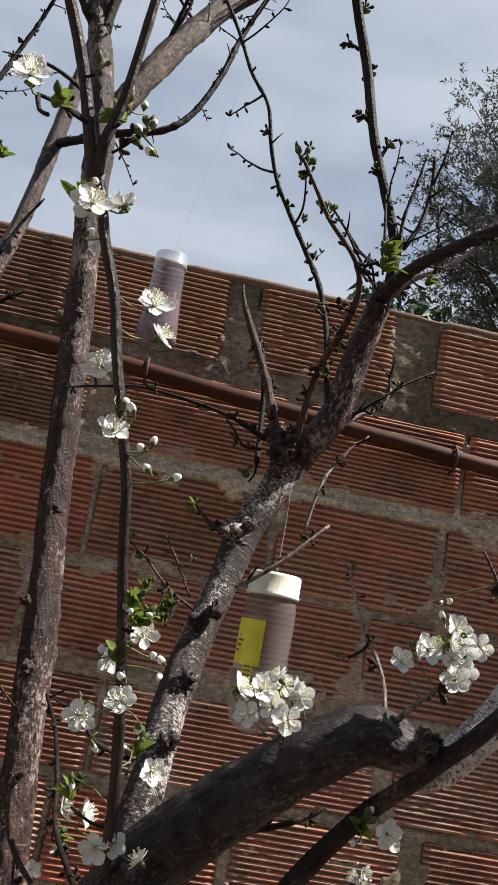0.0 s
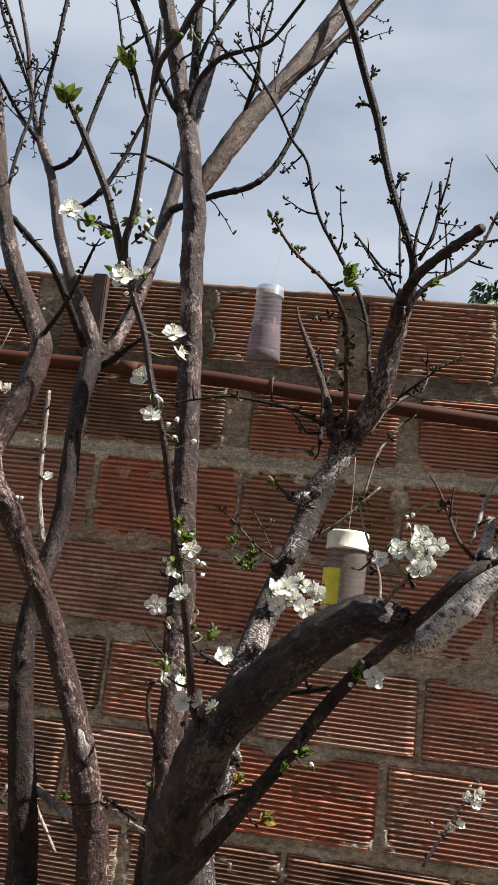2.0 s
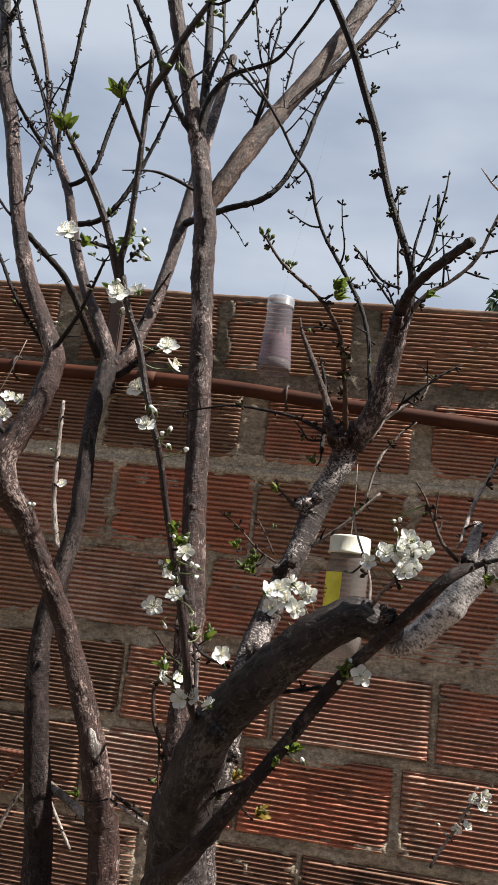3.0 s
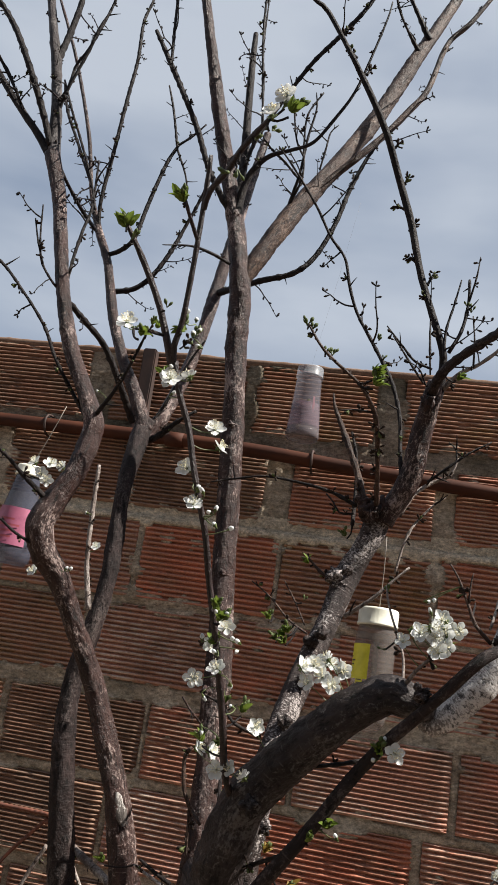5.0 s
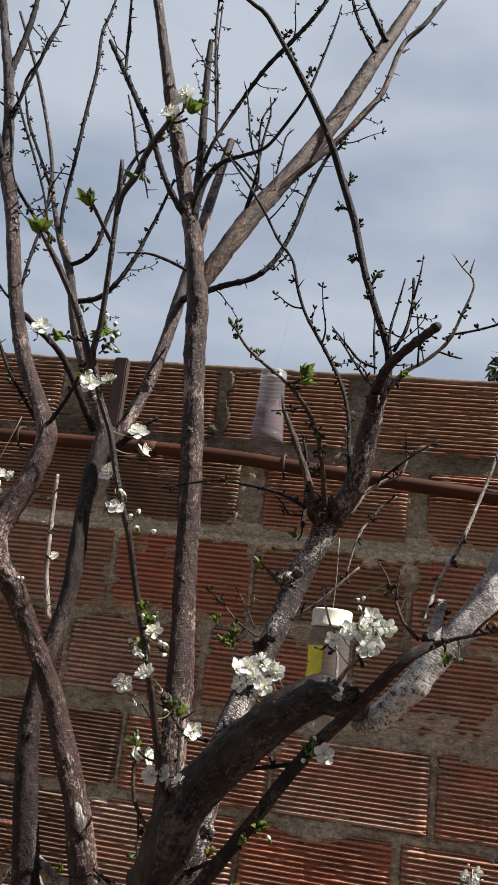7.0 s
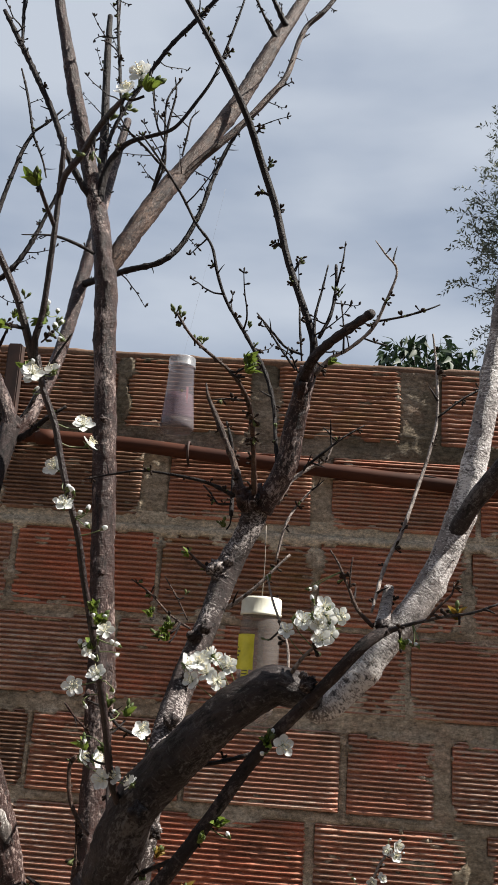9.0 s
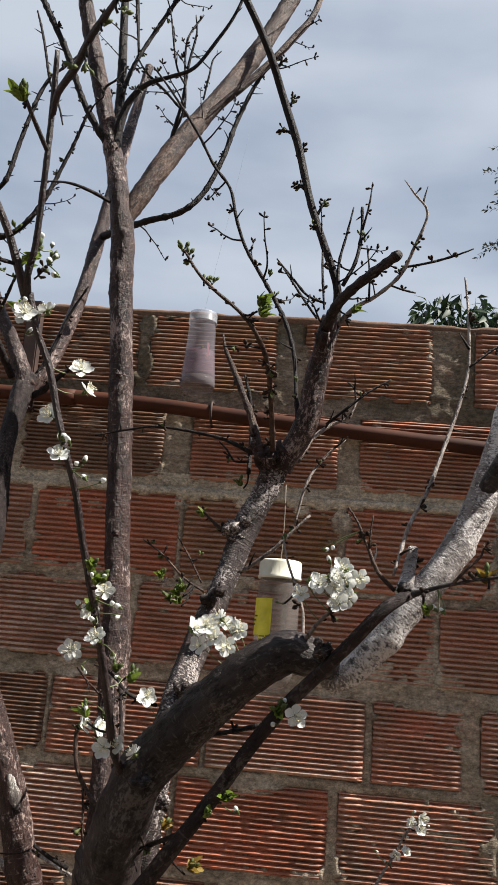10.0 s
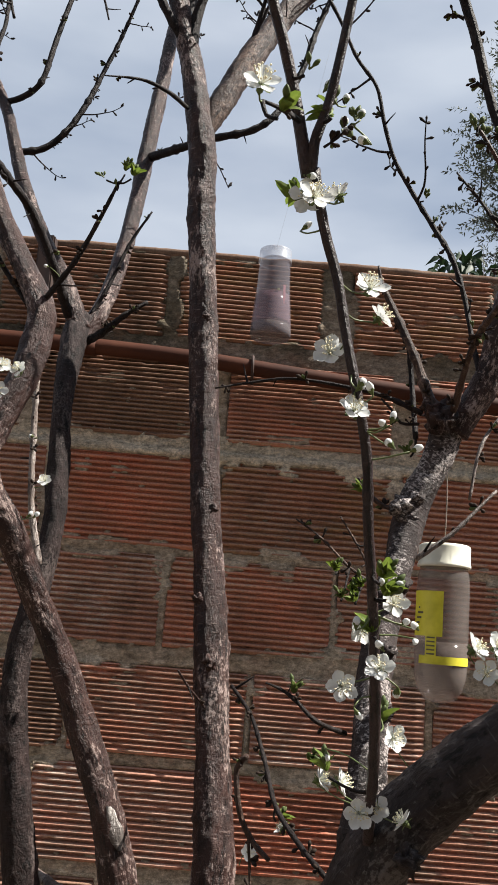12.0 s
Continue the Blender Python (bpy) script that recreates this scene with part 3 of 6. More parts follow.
def branch(name, nodes, bark=None, spurs=True):
    """One limb or twig; thin ones carry spurs and buds."""
    global branch_count
    branch_count += 1
    thick = max(q[3] for q in nodes)
    seg = 40 if thick > 0.024 else 24 if thick > 0.014 else 16 if thick > 0.012 else 10 if thick > 0.005 else 7
    step = 0.0042 if thick > 0.014 else 0.007 if thick > 0.008 else 0.006
    total = sum((Vector(a[:3]) - Vector(b[:3])).length for a, b in zip(nodes, nodes[1:]))
    knots = []
    if thick > 0.009:
        s = rng.uniform(0.02, 0.06)
        while s < total:
            knots.append((s, rng.uniform(0.05, 0.20) * (0.5 if thick > 0.014 else 1), rng.uniform(0.005, 0.011), rng.uniform(0, 6.28)))
            s += rng.uniform(0.018, 0.055)
    elif thick < 0.008:
        s = 0.01
        while s < total:
            knots.append((s, rng.uniform(0.12, 0.4) * (0.45 if bark is MAT_STEM else 1), 0.003, None))
            s += rng.uniform(0.014, 0.03)
    crooked = []
    for i, q in enumerate(nodes):
        w = 0.0012 if thick < 0.006 and 0 < i < len(nodes) - 1 else 0.0
        crooked.append((q[0] + rng.uniform(-w, w), q[1] + rng.uniform(-w, w), q[2] + rng.uniform(-w, w), q[3]))
    v, f = tube(crooked, seg, step, 0.15 if thick > 0.012 else 0.12 if thick > 0.005 else 0.04 if bark is MAT_STEM else 0.1, branch_count * 3.1, True, knots)
    wood_points.extend((q.xyz.copy(), q[3]) for q in smooth_path(crooked, 0.012) if q.z > 0.9)
    mat = bark or (MAT_BARK if thick > 0.008 else MAT_TWIG)
    me = mesh_from(name, v, f, [mat])
    grow, run = [], branch_count * 1.7
    pts = smooth_path(crooked, step)
    for i, q in enumerate(pts):
        run += (q.xyz - pts[i - 1].xyz).length if i else 0.0
        for k in range(seg):
            ang = 2 * math.pi * k / seg
            grow += [q[3] * math.cos(ang), q[3] * math.sin(ang), run]
    me.attributes.new("grow", "FLOAT_VECTOR", "POINT").data.foreach_set("vector", grow)
    ob = child(name, me, tree, TREE_BACK)
    if spurs and thick < 0.0135:
        spur_spots.append((crooked, thick, total))
    return ob


def burl(p, r, bark):
    """A craggy swelling of old spur scars on a limb."""
    v, f = lathe([(r * math.sin(math.pi * k / 12) + 0.00005, -r * math.cos(math.pi * k / 12)) for k in range(13)], 20)
    out = []
    for q in v:
        d = Vector(q).normalized()
        k = 0.85 + 0.8 * noise.noise(d * 1.7 + Vector(p) * 40) + 0.7 * abs(noise.noise(d * 4.5 + Vector(p) * 90)) + 0.25 * noise.noise(d * 11)
        out.append(Vector(p) + d * r * k)
    me = mesh_from("burl", out, f, [bark])
    me.attributes.new("grow", "FLOAT_VECTOR", "POINT").data.foreach_set("vector", [c for q in out for c in q])
    child("burl", me, tree, TREE_BACK, "craggy knot of old spur scars")


def scar(nodes, a0, a1, label):
    """A healed wound: a pale plate lying on part of a limb's round, with a ragged rim."""
    pts = smooth_path(nodes, 0.004)
    v, f, grow = [], [], []
    n = 10
    for i, q in enumerate(pts):
        w = math.sin(math.pi * (i + 0.4) / (len(pts) - 0.2)) ** 0.6
        for k in range(n + 1):
            e = k / n * 2 - 1
            ang = (a0 + a1) / 2 + e * (a1 - a0) / 2 * w * (1 + 0.35 * noise.noise((q.z * 90, e * 2, 3)))
            r = q[3] * (1.13 - 0.16 * abs(e) ** 3) + 0.0006 * noise.noise((q.z * 130, e * 4, 1))
            p = q.xyz + Vector((math.cos(ang), math.sin(ang), 0)) * r
            v.append(p)
            grow += list(p)
    for i in range(len(pts) - 1):
        for k in range(n):
            a = i * (n + 1) + k
            f.append((a, a + 1, a + n + 2, a + n + 1))
    me = mesh_from("scar", v, f, [MAT_SCAR])
    me.attributes.new("grow", "FLOAT_VECTOR", "POINT").data.foreach_set("vector", grow)
    child("scar", me, tree, TREE_BACK, label)


branch("trunk", [(0.560, 1.300, -0.050, 0.0600), (0.500, 1.330, 0.350, 0.0450), (0.455, 1.380, 0.750, 0.0310), (0.455, 1.400, 1.019, 0.0232), (0.449, 1.425, 1.116, 0.0218), (0.438, 1.455, 1.261, 0.0203), (0.423, 1.482, 1.407, 0.0188), (0.407, 1.495, 1.582, 0.0182), (0.395, 1.490, 1.740, 0.0184), (0.382, 1.480, 1.906, 0.0186), (0.377, 1.477, 1.958, 0.0188), (0.360, 1.473, 2.049, 0.0165), (0.348, 1.468, 2.098, 0.0154), (0.325, 1.460, 2.188, 0.0138), (0.296, 1.450, 2.303, 0.0133), (0.267, 1.440, 2.423, 0.0104), (0.238, 1.430, 2.547, 0.0089), (0.200, 1.420, 2.705, 0.0063), (0.168, 1.400, 2.860, 0.0033)])
branch("branch", [(0.380, 1.478, 1.962, 0.0120), (0.407, 1.490, 2.027, 0.0180), (0.448, 1.520, 2.129, 0.0177), (0.513, 1.580, 2.277, 0.0169), (0.584, 1.650, 2.456, 0.0172), (0.651, 1.700, 2.642, 0.0154), (0.725, 1.760, 2.849, 0.0119), (0.817, 1.820, 3.116, 0.0079), (0.892, 1.860, 3.336, 0.0042)], MAT_BARK_WARM)
branch("branch", [(0.482, 1.545, 2.189, 0.0081), (0.519, 1.550, 2.237, 0.0073), (0.558, 1.550, 2.277, 0.0069), (0.606, 1.560, 2.339, 0.0066), (0.644, 1.570, 2.397, 0.0068), (0.678, 1.580, 2.458, 0.0059), (0.709, 1.600, 2.582, 0.0057), (0.756, 1.600, 2.641, 0.0048), (0.831, 1.600, 2.762, 0.0028)], MAT_BARK_WARM)
branch("branch", [(0.265, 1.745, 2.065, 0.0069), (0.296, 1.700, 2.052, 0.0067), (0.383, 1.620, 2.038, 0.0059), (0.451, 1.600, 2.048, 0.0053), (0.490, 1.600, 2.087, 0.0049), (0.521, 1.600, 2.157, 0.0046), (0.540, 1.600, 2.227, 0.0042), (0.566, 1.600, 2.299, 0.0038), (0.588, 1.600, 2.343, 0.0034), (0.610, 1.590, 2.358, 0.0024)], MAT_TWIG)
branch("branch", [(0.223, 1.570, 1.683, 0.0149), (0.247, 1.590, 1.744, 0.0137), (0.260, 1.650, 1.860, 0.0123), (0.267, 1.700, 1.983, 0.0131), (0.272, 1.740, 2.099, 0.0130), (0.281, 1.770, 2.217, 0.0127), (0.287, 1.800, 2.330, 0.0110), (0.295, 1.830, 2.437, 0.0101), (0.304, 1.860, 2.549, 0.0091)])
branch("branch", [(0.355, 1.465, 2.073, 0.0093), (0.360, 1.460, 2.129, 0.0077), (0.376, 1.450, 2.171, 0.0060), (0.405, 1.440, 2.197, 0.0043), (0.447, 1.430, 2.205, 0.0034), (0.487, 1.420, 2.215, 0.0030), (0.523, 1.410, 2.260, 0.0030), (0.553, 1.400, 2.306, 0.0026), (0.576, 1.390, 2.370, 0.0022), (0.599, 1.380, 2.447, 0.0018), (0.605, 1.380, 2.484, 0.0014)], MAT_TWIG)
branch("branch", [(0.351, 1.470, 2.123, 0.0069), (0.348, 1.490, 2.221, 0.0081), (0.339, 1.500, 2.342, 0.0075), (0.331, 1.510, 2.456, 0.0064), (0.326, 1.520, 2.540, 0.0051)], MAT_TWIG)
branch("branch", [(0.353, 1.480, 2.202, 0.0036), (0.370, 1.480, 2.265, 0.0036), (0.412, 1.480, 2.354, 0.0037), (0.458, 1.470, 2.424, 0.0042), (0.506, 1.460, 2.481, 0.0043), (0.554, 1.450, 2.537, 0.0039), (0.590, 1.440, 2.607, 0.0030)], MAT_TWIG)
branch("branch", [(0.391, 1.420, 2.246, 0.0022), (0.379, 1.420, 2.343, 0.0023), (0.367, 1.420, 2.458, 0.0024), (0.361, 1.420, 2.563, 0.0020)])
branch("branch", [(0.346, 1.466, 2.091, 0.0051), (0.325, 1.452, 2.120, 0.0060), (0.295, 1.440, 2.173, 0.0052), (0.264, 1.440, 2.251, 0.0054), (0.234, 1.430, 2.311, 0.0050), (0.194, 1.430, 2.388, 0.0052), (0.155, 1.420, 2.460, 0.0034)], MAT_TWIG)
branch("branch", [(0.358, 1.460, 1.988, 0.0029), (0.332, 1.420, 1.984, 0.0028), (0.300, 1.400, 1.987, 0.0020), (0.255, 1.380, 1.976, 0.0008)])
branch("branch", [(0.441, 1.510, 2.138, 0.0039), (0.458, 1.490, 2.201, 0.0026), (0.466, 1.480, 2.268, 0.0022), (0.476, 1.470, 2.322, 0.0018), (0.473, 1.470, 2.360, 0.0009)])
branch("branch", [(0.651, 1.690, 2.640, 0.0055), (0.623, 1.660, 2.673, 0.0027), (0.601, 1.640, 2.714, 0.0022), (0.590, 1.620, 2.755, 0.0017)])
branch("branch", [(0.670, 1.700, 2.682, 0.0067), (0.643, 1.680, 2.729, 0.0045), (0.621, 1.670, 2.773, 0.0034), (0.597, 1.660, 2.825, 0.0023)])
branch("branch", [(0.169, 1.620, 2.335, 0.0025), (0.146, 1.620, 2.430, 0.0026), (0.126, 1.620, 2.495, 0.0016)])
branch("branch", [(0.169, 1.620, 2.335, 0.0025), (0.194, 1.620, 2.278, 0.0020), (0.206, 1.620, 2.238, 0.0015)])
branch("branch", [(0.168, 1.620, 2.343, 0.0025), (0.197, 1.620, 2.368, 0.0025), (0.223, 1.620, 2.397, 0.0015)])
branch("branch", [(0.193, 1.430, 2.394, 0.0028), (0.188, 1.430, 2.466, 0.0029), (0.183, 1.430, 2.534, 0.0025), (0.176, 1.430, 2.603, 0.0015)])
branch("branch", [(0.500, 1.330, 0.100, 0.0400), (0.330, 1.380, 0.500, 0.0288), (0.255, 1.450, 0.901, 0.0213), (0.247, 1.450, 0.954, 0.0205), (0.223, 1.450, 1.083, 0.0193), (0.209, 1.455, 1.171, 0.0170), (0.207, 1.460, 1.240, 0.0150), (0.219, 1.465, 1.313, 0.0150), (0.229, 1.475, 1.398, 0.0140), (0.225, 1.490, 1.476, 0.0146), (0.218, 1.510, 1.580, 0.0136), (0.215, 1.550, 1.670, 0.0181), (0.218, 1.570, 1.715, 0.0176)], MAT_BARK_SHADE_BLACK)
branch("branch", [(0.221, 1.560, 1.692, 0.0159), (0.191, 1.560, 1.764, 0.0133), (0.153, 1.570, 1.834, 0.0104), (0.104, 1.600, 1.939, 0.0100), (0.061, 1.630, 2.065, 0.0086), (0.016, 1.650, 2.160, 0.0080), (-0.020, 1.660, 2.255, 0.0046), (-0.049, 1.660, 2.383, 0.0043), (-0.097, 1.660, 2.531, 0.0039), (-0.136, 1.650, 2.639, 0.0035), (-0.189, 1.650, 2.760, 0.0030)])
branch("branch", [(0.017, 1.650, 2.156, 0.0035), (0.014, 1.640, 2.222, 0.0040), (0.025, 1.630, 2.335, 0.0041), (0.037, 1.620, 2.457, 0.0042), (0.043, 1.620, 2.560, 0.0038), (0.041, 1.620, 2.659, 0.0034), (0.052, 1.620, 2.714, 0.0029), (0.060, 1.620, 2.761, 0.0023)])
branch("branch", [(-0.023, 1.660, 2.269, 0.0031), (-0.079, 1.660, 2.382, 0.0032), (-0.115, 1.660, 2.455, 0.0033), (-0.137, 1.660, 2.531, 0.0017)])
branch("branch", [(0.141, 1.285, 1.846, 0.0022), (0.136, 1.300, 1.900, 0.0027), (0.138, 1.310, 1.958, 0.0027), (0.141, 1.320, 2.008, 0.0024), (0.133, 1.330, 2.103, 0.0017)])
branch("branch", [(0.065, 1.680, 2.028, 0.0056), (0.103, 1.680, 2.036, 0.0056), (0.129, 1.680, 2.053, 0.0052), (0.154, 1.680, 2.085, 0.0048), (0.177, 1.680, 2.133, 0.0045), (0.193, 1.680, 2.177, 0.0037), (0.220, 1.670, 2.240, 0.0033), (0.244, 1.660, 2.309, 0.0026)], MAT_TWIG)
branch("branch", [(0.043, 1.635, 2.086, 0.0048), (0.079, 1.630, 2.097, 0.0048), (0.110, 1.620, 2.118, 0.0043), (0.124, 1.620, 2.188, 0.0044), (0.137, 1.620, 2.249, 0.0039), (0.152, 1.620, 2.304, 0.0040), (0.170, 1.620, 2.344, 0.0030)])
branch("branch", [(0.216, 1.500, 1.691, 0.0060), (0.201, 1.440, 1.741, 0.0055), (0.178, 1.400, 1.791, 0.0051), (0.155, 1.350, 1.813, 0.0046), (0.142, 1.310, 1.824, 0.0045)], MAT_TWIG)
branch("branch", [(0.075, 1.310, 2.076, 0.0029), (0.086, 1.330, 2.056, 0.0029), (0.089, 1.400, 2.049, 0.0034), (0.077, 1.500, 2.068, 0.0036)])
branch("branch", [(0.535, 1.320, 0.000, 0.0500), (0.420, 1.350, 0.500, 0.0330), (0.379, 1.355, 0.943, 0.0211), (0.369, 1.350, 0.992, 0.0202), (0.349, 1.345, 1.074, 0.0184), (0.335, 1.343, 1.116, 0.0169), (0.309, 1.340, 1.180, 0.0161), (0.280, 1.330, 1.254, 0.0149), (0.253, 1.310, 1.312, 0.0144), (0.224, 1.280, 1.378, 0.0158), (0.202, 1.255, 1.415, 0.0179), (0.193, 1.245, 1.449, 0.0193), (0.205, 1.250, 1.485, 0.0179), (0.226, 1.260, 1.537, 0.0158), (0.235, 1.270, 1.593, 0.0145), (0.232, 1.270, 1.624, 0.0135), (0.208, 1.275, 1.669, 0.0118), (0.168, 1.280, 1.743, 0.0121), (0.138, 1.285, 1.832, 0.0115), (0.114, 1.290, 1.924, 0.0113), (0.088, 1.300, 2.014, 0.0117), (0.057, 1.305, 2.100, 0.0131)])
branch("branch", [(0.060, 1.305, 2.089, 0.0091), (0.021, 1.300, 2.141, 0.0068), (-0.025, 1.290, 2.196, 0.0061), (-0.073, 1.280, 2.259, 0.0054), (-0.117, 1.270, 2.323, 0.0051), (-0.171, 1.260, 2.427, 0.0034)], MAT_TWIG)
branch("branch", [(0.060, 1.305, 2.094, 0.0122), (0.045, 1.310, 2.190, 0.0091), (0.018, 1.320, 2.305, 0.0091), (-0.012, 1.330, 2.402, 0.0080), (-0.046, 1.340, 2.517, 0.0065), (-0.092, 1.340, 2.684, 0.0032)], MAT_BARK_DARK)
branch("branch", [(0.019, 1.320, 2.296, 0.0063), (0.027, 1.330, 2.370, 0.0056), (0.036, 1.330, 2.434, 0.0052), (0.039, 1.330, 2.493, 0.0039)], MAT_TWIG)
branch("branch", [(0.054, 1.300, 2.111, 0.0058), (0.032, 1.290, 2.174, 0.0055), (-0.002, 1.270, 2.251, 0.0053), (-0.042, 1.260, 2.326, 0.0050), (-0.084, 1.250, 2.385, 0.0037)], MAT_TWIG)
branch("branch", [(0.048, 1.310, 2.184, 0.0030), (0.065, 1.300, 2.229, 0.0026), (0.091, 1.290, 2.299, 0.0026), (0.107, 1.280, 2.338, 0.0027), (0.121, 1.280, 2.375, 0.0018)])
branch("branch", [(-0.004, 1.280, 2.171, 0.0017), (-0.035, 1.270, 2.233, 0.0022), (-0.067, 1.270, 2.274, 0.0018), (-0.089, 1.270, 2.298, 0.0014)])
branch("branch", [(0.129, 1.285, 1.836, 0.0019), (0.118, 1.270, 1.847, 0.0019), (0.104, 1.260, 1.871, 0.0019), (0.097, 1.250, 1.910, 0.0015), (0.090, 1.250, 1.967, 0.0012)])
branch("branch", [(0.106, 1.260, 1.868, 0.0015), (0.094, 1.250, 1.900, 0.0015), (0.082, 1.250, 1.942, 0.0011)])
branch("branch", [(0.237, 1.275, 1.599, 0.0031), (0.191, 1.280, 1.660, 0.0028), (0.159, 1.265, 1.707, 0.0028), (0.131, 1.260, 1.760, 0.0025), (0.090, 1.250, 1.810, 0.0022), (0.040, 1.250, 1.862, 0.0023), (-0.025, 1.250, 1.904, 0.0016)])
branch("branch", [(0.241, 1.260, 1.626, 0.0031), (0.271, 1.240, 1.661, 0.0027), (0.295, 1.220, 1.700, 0.0023), (0.316, 1.200, 1.733, 0.0016)])
branch("branch", [(0.193, 1.240, 1.490, 0.0043), (0.165, 1.220, 1.515, 0.0030), (0.138, 1.200, 1.540, 0.0026), (0.108, 1.190, 1.555, 0.0020), (0.081, 1.180, 1.562, 0.0013)])
branch("branch", [(0.232, 1.400, 1.352, 0.0047), (0.217, 1.400, 1.413, 0.0040), (0.214, 1.400, 1.457, 0.0037), (0.210, 1.400, 1.522, 0.0037), (0.207, 1.400, 1.583, 0.0030)], MAT_TWIG_PALE)
branch("branch", [(0.194, 1.240, 1.420, 0.0023), (0.172, 1.220, 1.430, 0.0020), (0.151, 1.200, 1.447, 0.0016), (0.129, 1.200, 1.452, 0.0013)])
branch("branch", [(0.230, 1.560, 1.676, 0.0059), (0.252, 1.560, 1.690, 0.0052), (0.284, 1.550, 1.714, 0.0039), (0.315, 1.550, 1.737, 0.0026)])
branch("branch", [(0.232, 1.570, 1.718, 0.0030), (0.253, 1.570, 1.762, 0.0027), (0.279, 1.570, 1.834, 0.0024), (0.309, 1.560, 1.880, 0.0014)])
branch("branch", [(0.556, 0.990, 1.158, 0.0040), (0.550, 0.955, 1.186, 0.0036), (0.549, 0.930, 1.226, 0.0035), (0.543, 0.905, 1.270, 0.0033), (0.536, 0.878, 1.318, 0.0031), (0.531, 0.860, 1.355, 0.0030), (0.525, 0.843, 1.388, 0.0029), (0.518, 0.829, 1.418, 0.0029), (0.509, 0.821, 1.450, 0.0029), (0.502, 0.814, 1.480, 0.0029), (0.494, 0.804, 1.506, 0.0029), (0.486, 0.795, 1.535, 0.0028)], MAT_STEM, False)
branch("branch", [(0.483, 0.797, 1.531, 0.0039), (0.469, 0.775, 1.576, 0.0031), (0.458, 0.755, 1.607, 0.0029), (0.450, 0.740, 1.623, 0.0024), (0.442, 0.730, 1.635, 0.0018)], MAT_STEM, False)
branch("branch", [(0.484, 0.797, 1.531, 0.0036), (0.486, 0.788, 1.546, 0.0029), (0.492, 0.778, 1.568, 0.0026), (0.500, 0.757, 1.618, 0.0024), (0.505, 0.743, 1.654, 0.0023), (0.508, 0.730, 1.685, 0.0022), (0.510, 0.722, 1.700, 0.0017)], MAT_STEM, False)
branch("branch", [(0.506, 0.741, 1.658, 0.0022), (0.512, 0.732, 1.669, 0.0027), (0.529, 0.710, 1.677, 0.0029), (0.545, 0.688, 1.681, 0.0027), (0.556, 0.672, 1.685, 0.0024), (0.573, 0.650, 1.684, 0.0018)], MAT_STEM, False)
branch("branch", [(0.501, 0.752, 1.634, 0.0019), (0.502, 0.720, 1.637, 0.0017), (0.504, 0.690, 1.635, 0.0014)], MAT_STEM, False)
branch("branch", [(0.476, 0.780, 1.553, 0.0015), (0.466, 0.765, 1.551, 0.0012), (0.456, 0.755, 1.547, 0.0008)])
branch("branch", [(0.490, 0.790, 1.545, 0.0008), (0.497, 0.785, 1.549, 0.0006), (0.503, 0.780, 1.553, 0.0006)])
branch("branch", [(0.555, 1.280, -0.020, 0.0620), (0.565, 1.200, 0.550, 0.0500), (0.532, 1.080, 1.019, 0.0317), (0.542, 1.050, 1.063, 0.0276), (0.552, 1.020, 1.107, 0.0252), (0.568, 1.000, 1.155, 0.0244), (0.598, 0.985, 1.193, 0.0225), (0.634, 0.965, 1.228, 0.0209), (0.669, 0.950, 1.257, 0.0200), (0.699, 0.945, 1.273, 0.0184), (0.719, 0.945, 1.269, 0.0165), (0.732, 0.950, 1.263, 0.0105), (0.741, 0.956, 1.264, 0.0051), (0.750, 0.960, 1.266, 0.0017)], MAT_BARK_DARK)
# The dark limb continues in silvery bark with sunlight put into its tone.
branch("branch", [(0.729, 0.955, 1.253, 0.0034), (0.737, 0.958, 1.250, 0.0086), (0.753, 0.958, 1.261, 0.0125), (0.776, 0.955, 1.284, 0.0132), (0.806, 0.955, 1.321, 0.0133), (0.839, 0.960, 1.364, 0.0138), (0.864, 0.965, 1.411, 0.0140), (0.883, 0.968, 1.463, 0.0133), (0.897, 0.970, 1.515, 0.0123), (0.912, 0.975, 1.577, 0.0118), (0.926, 0.980, 1.648, 0.0111), (0.937, 0.980, 1.726, 0.0098), (0.947, 0.980, 1.835, 0.0079), (0.957, 0.980, 1.966, 0.0047)], MAT_BARK_SILVER_LIT)
branch("branch", [(0.522, 1.030, 1.003, 0.0150), (0.564, 0.980, 1.048, 0.0085), (0.617, 0.950, 1.118, 0.0067), (0.642, 0.945, 1.152, 0.0061), (0.668, 0.940, 1.190, 0.0058), (0.696, 0.930, 1.227, 0.0056), (0.724, 0.915, 1.256, 0.0053), (0.751, 0.900, 1.285, 0.0052), (0.772, 0.895, 1.308, 0.0053), (0.789, 0.900, 1.321, 0.0049), (0.803, 0.915, 1.328, 0.0034)], MAT_BARK_SHADE_BLACK)
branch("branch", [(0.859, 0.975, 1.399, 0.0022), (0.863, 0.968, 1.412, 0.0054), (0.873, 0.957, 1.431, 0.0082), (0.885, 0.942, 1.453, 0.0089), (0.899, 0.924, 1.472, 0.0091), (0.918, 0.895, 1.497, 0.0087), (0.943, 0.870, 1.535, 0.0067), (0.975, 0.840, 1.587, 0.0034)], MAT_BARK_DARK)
branch("branch", [(0.799, 0.900, 1.325, 0.0026), (0.817, 0.890, 1.330, 0.0018), (0.844, 0.880, 1.338, 0.0014), (0.865, 0.870, 1.341, 0.0012), (0.886, 0.860, 1.348, 0.0010)], MAT_BARK_DARK)
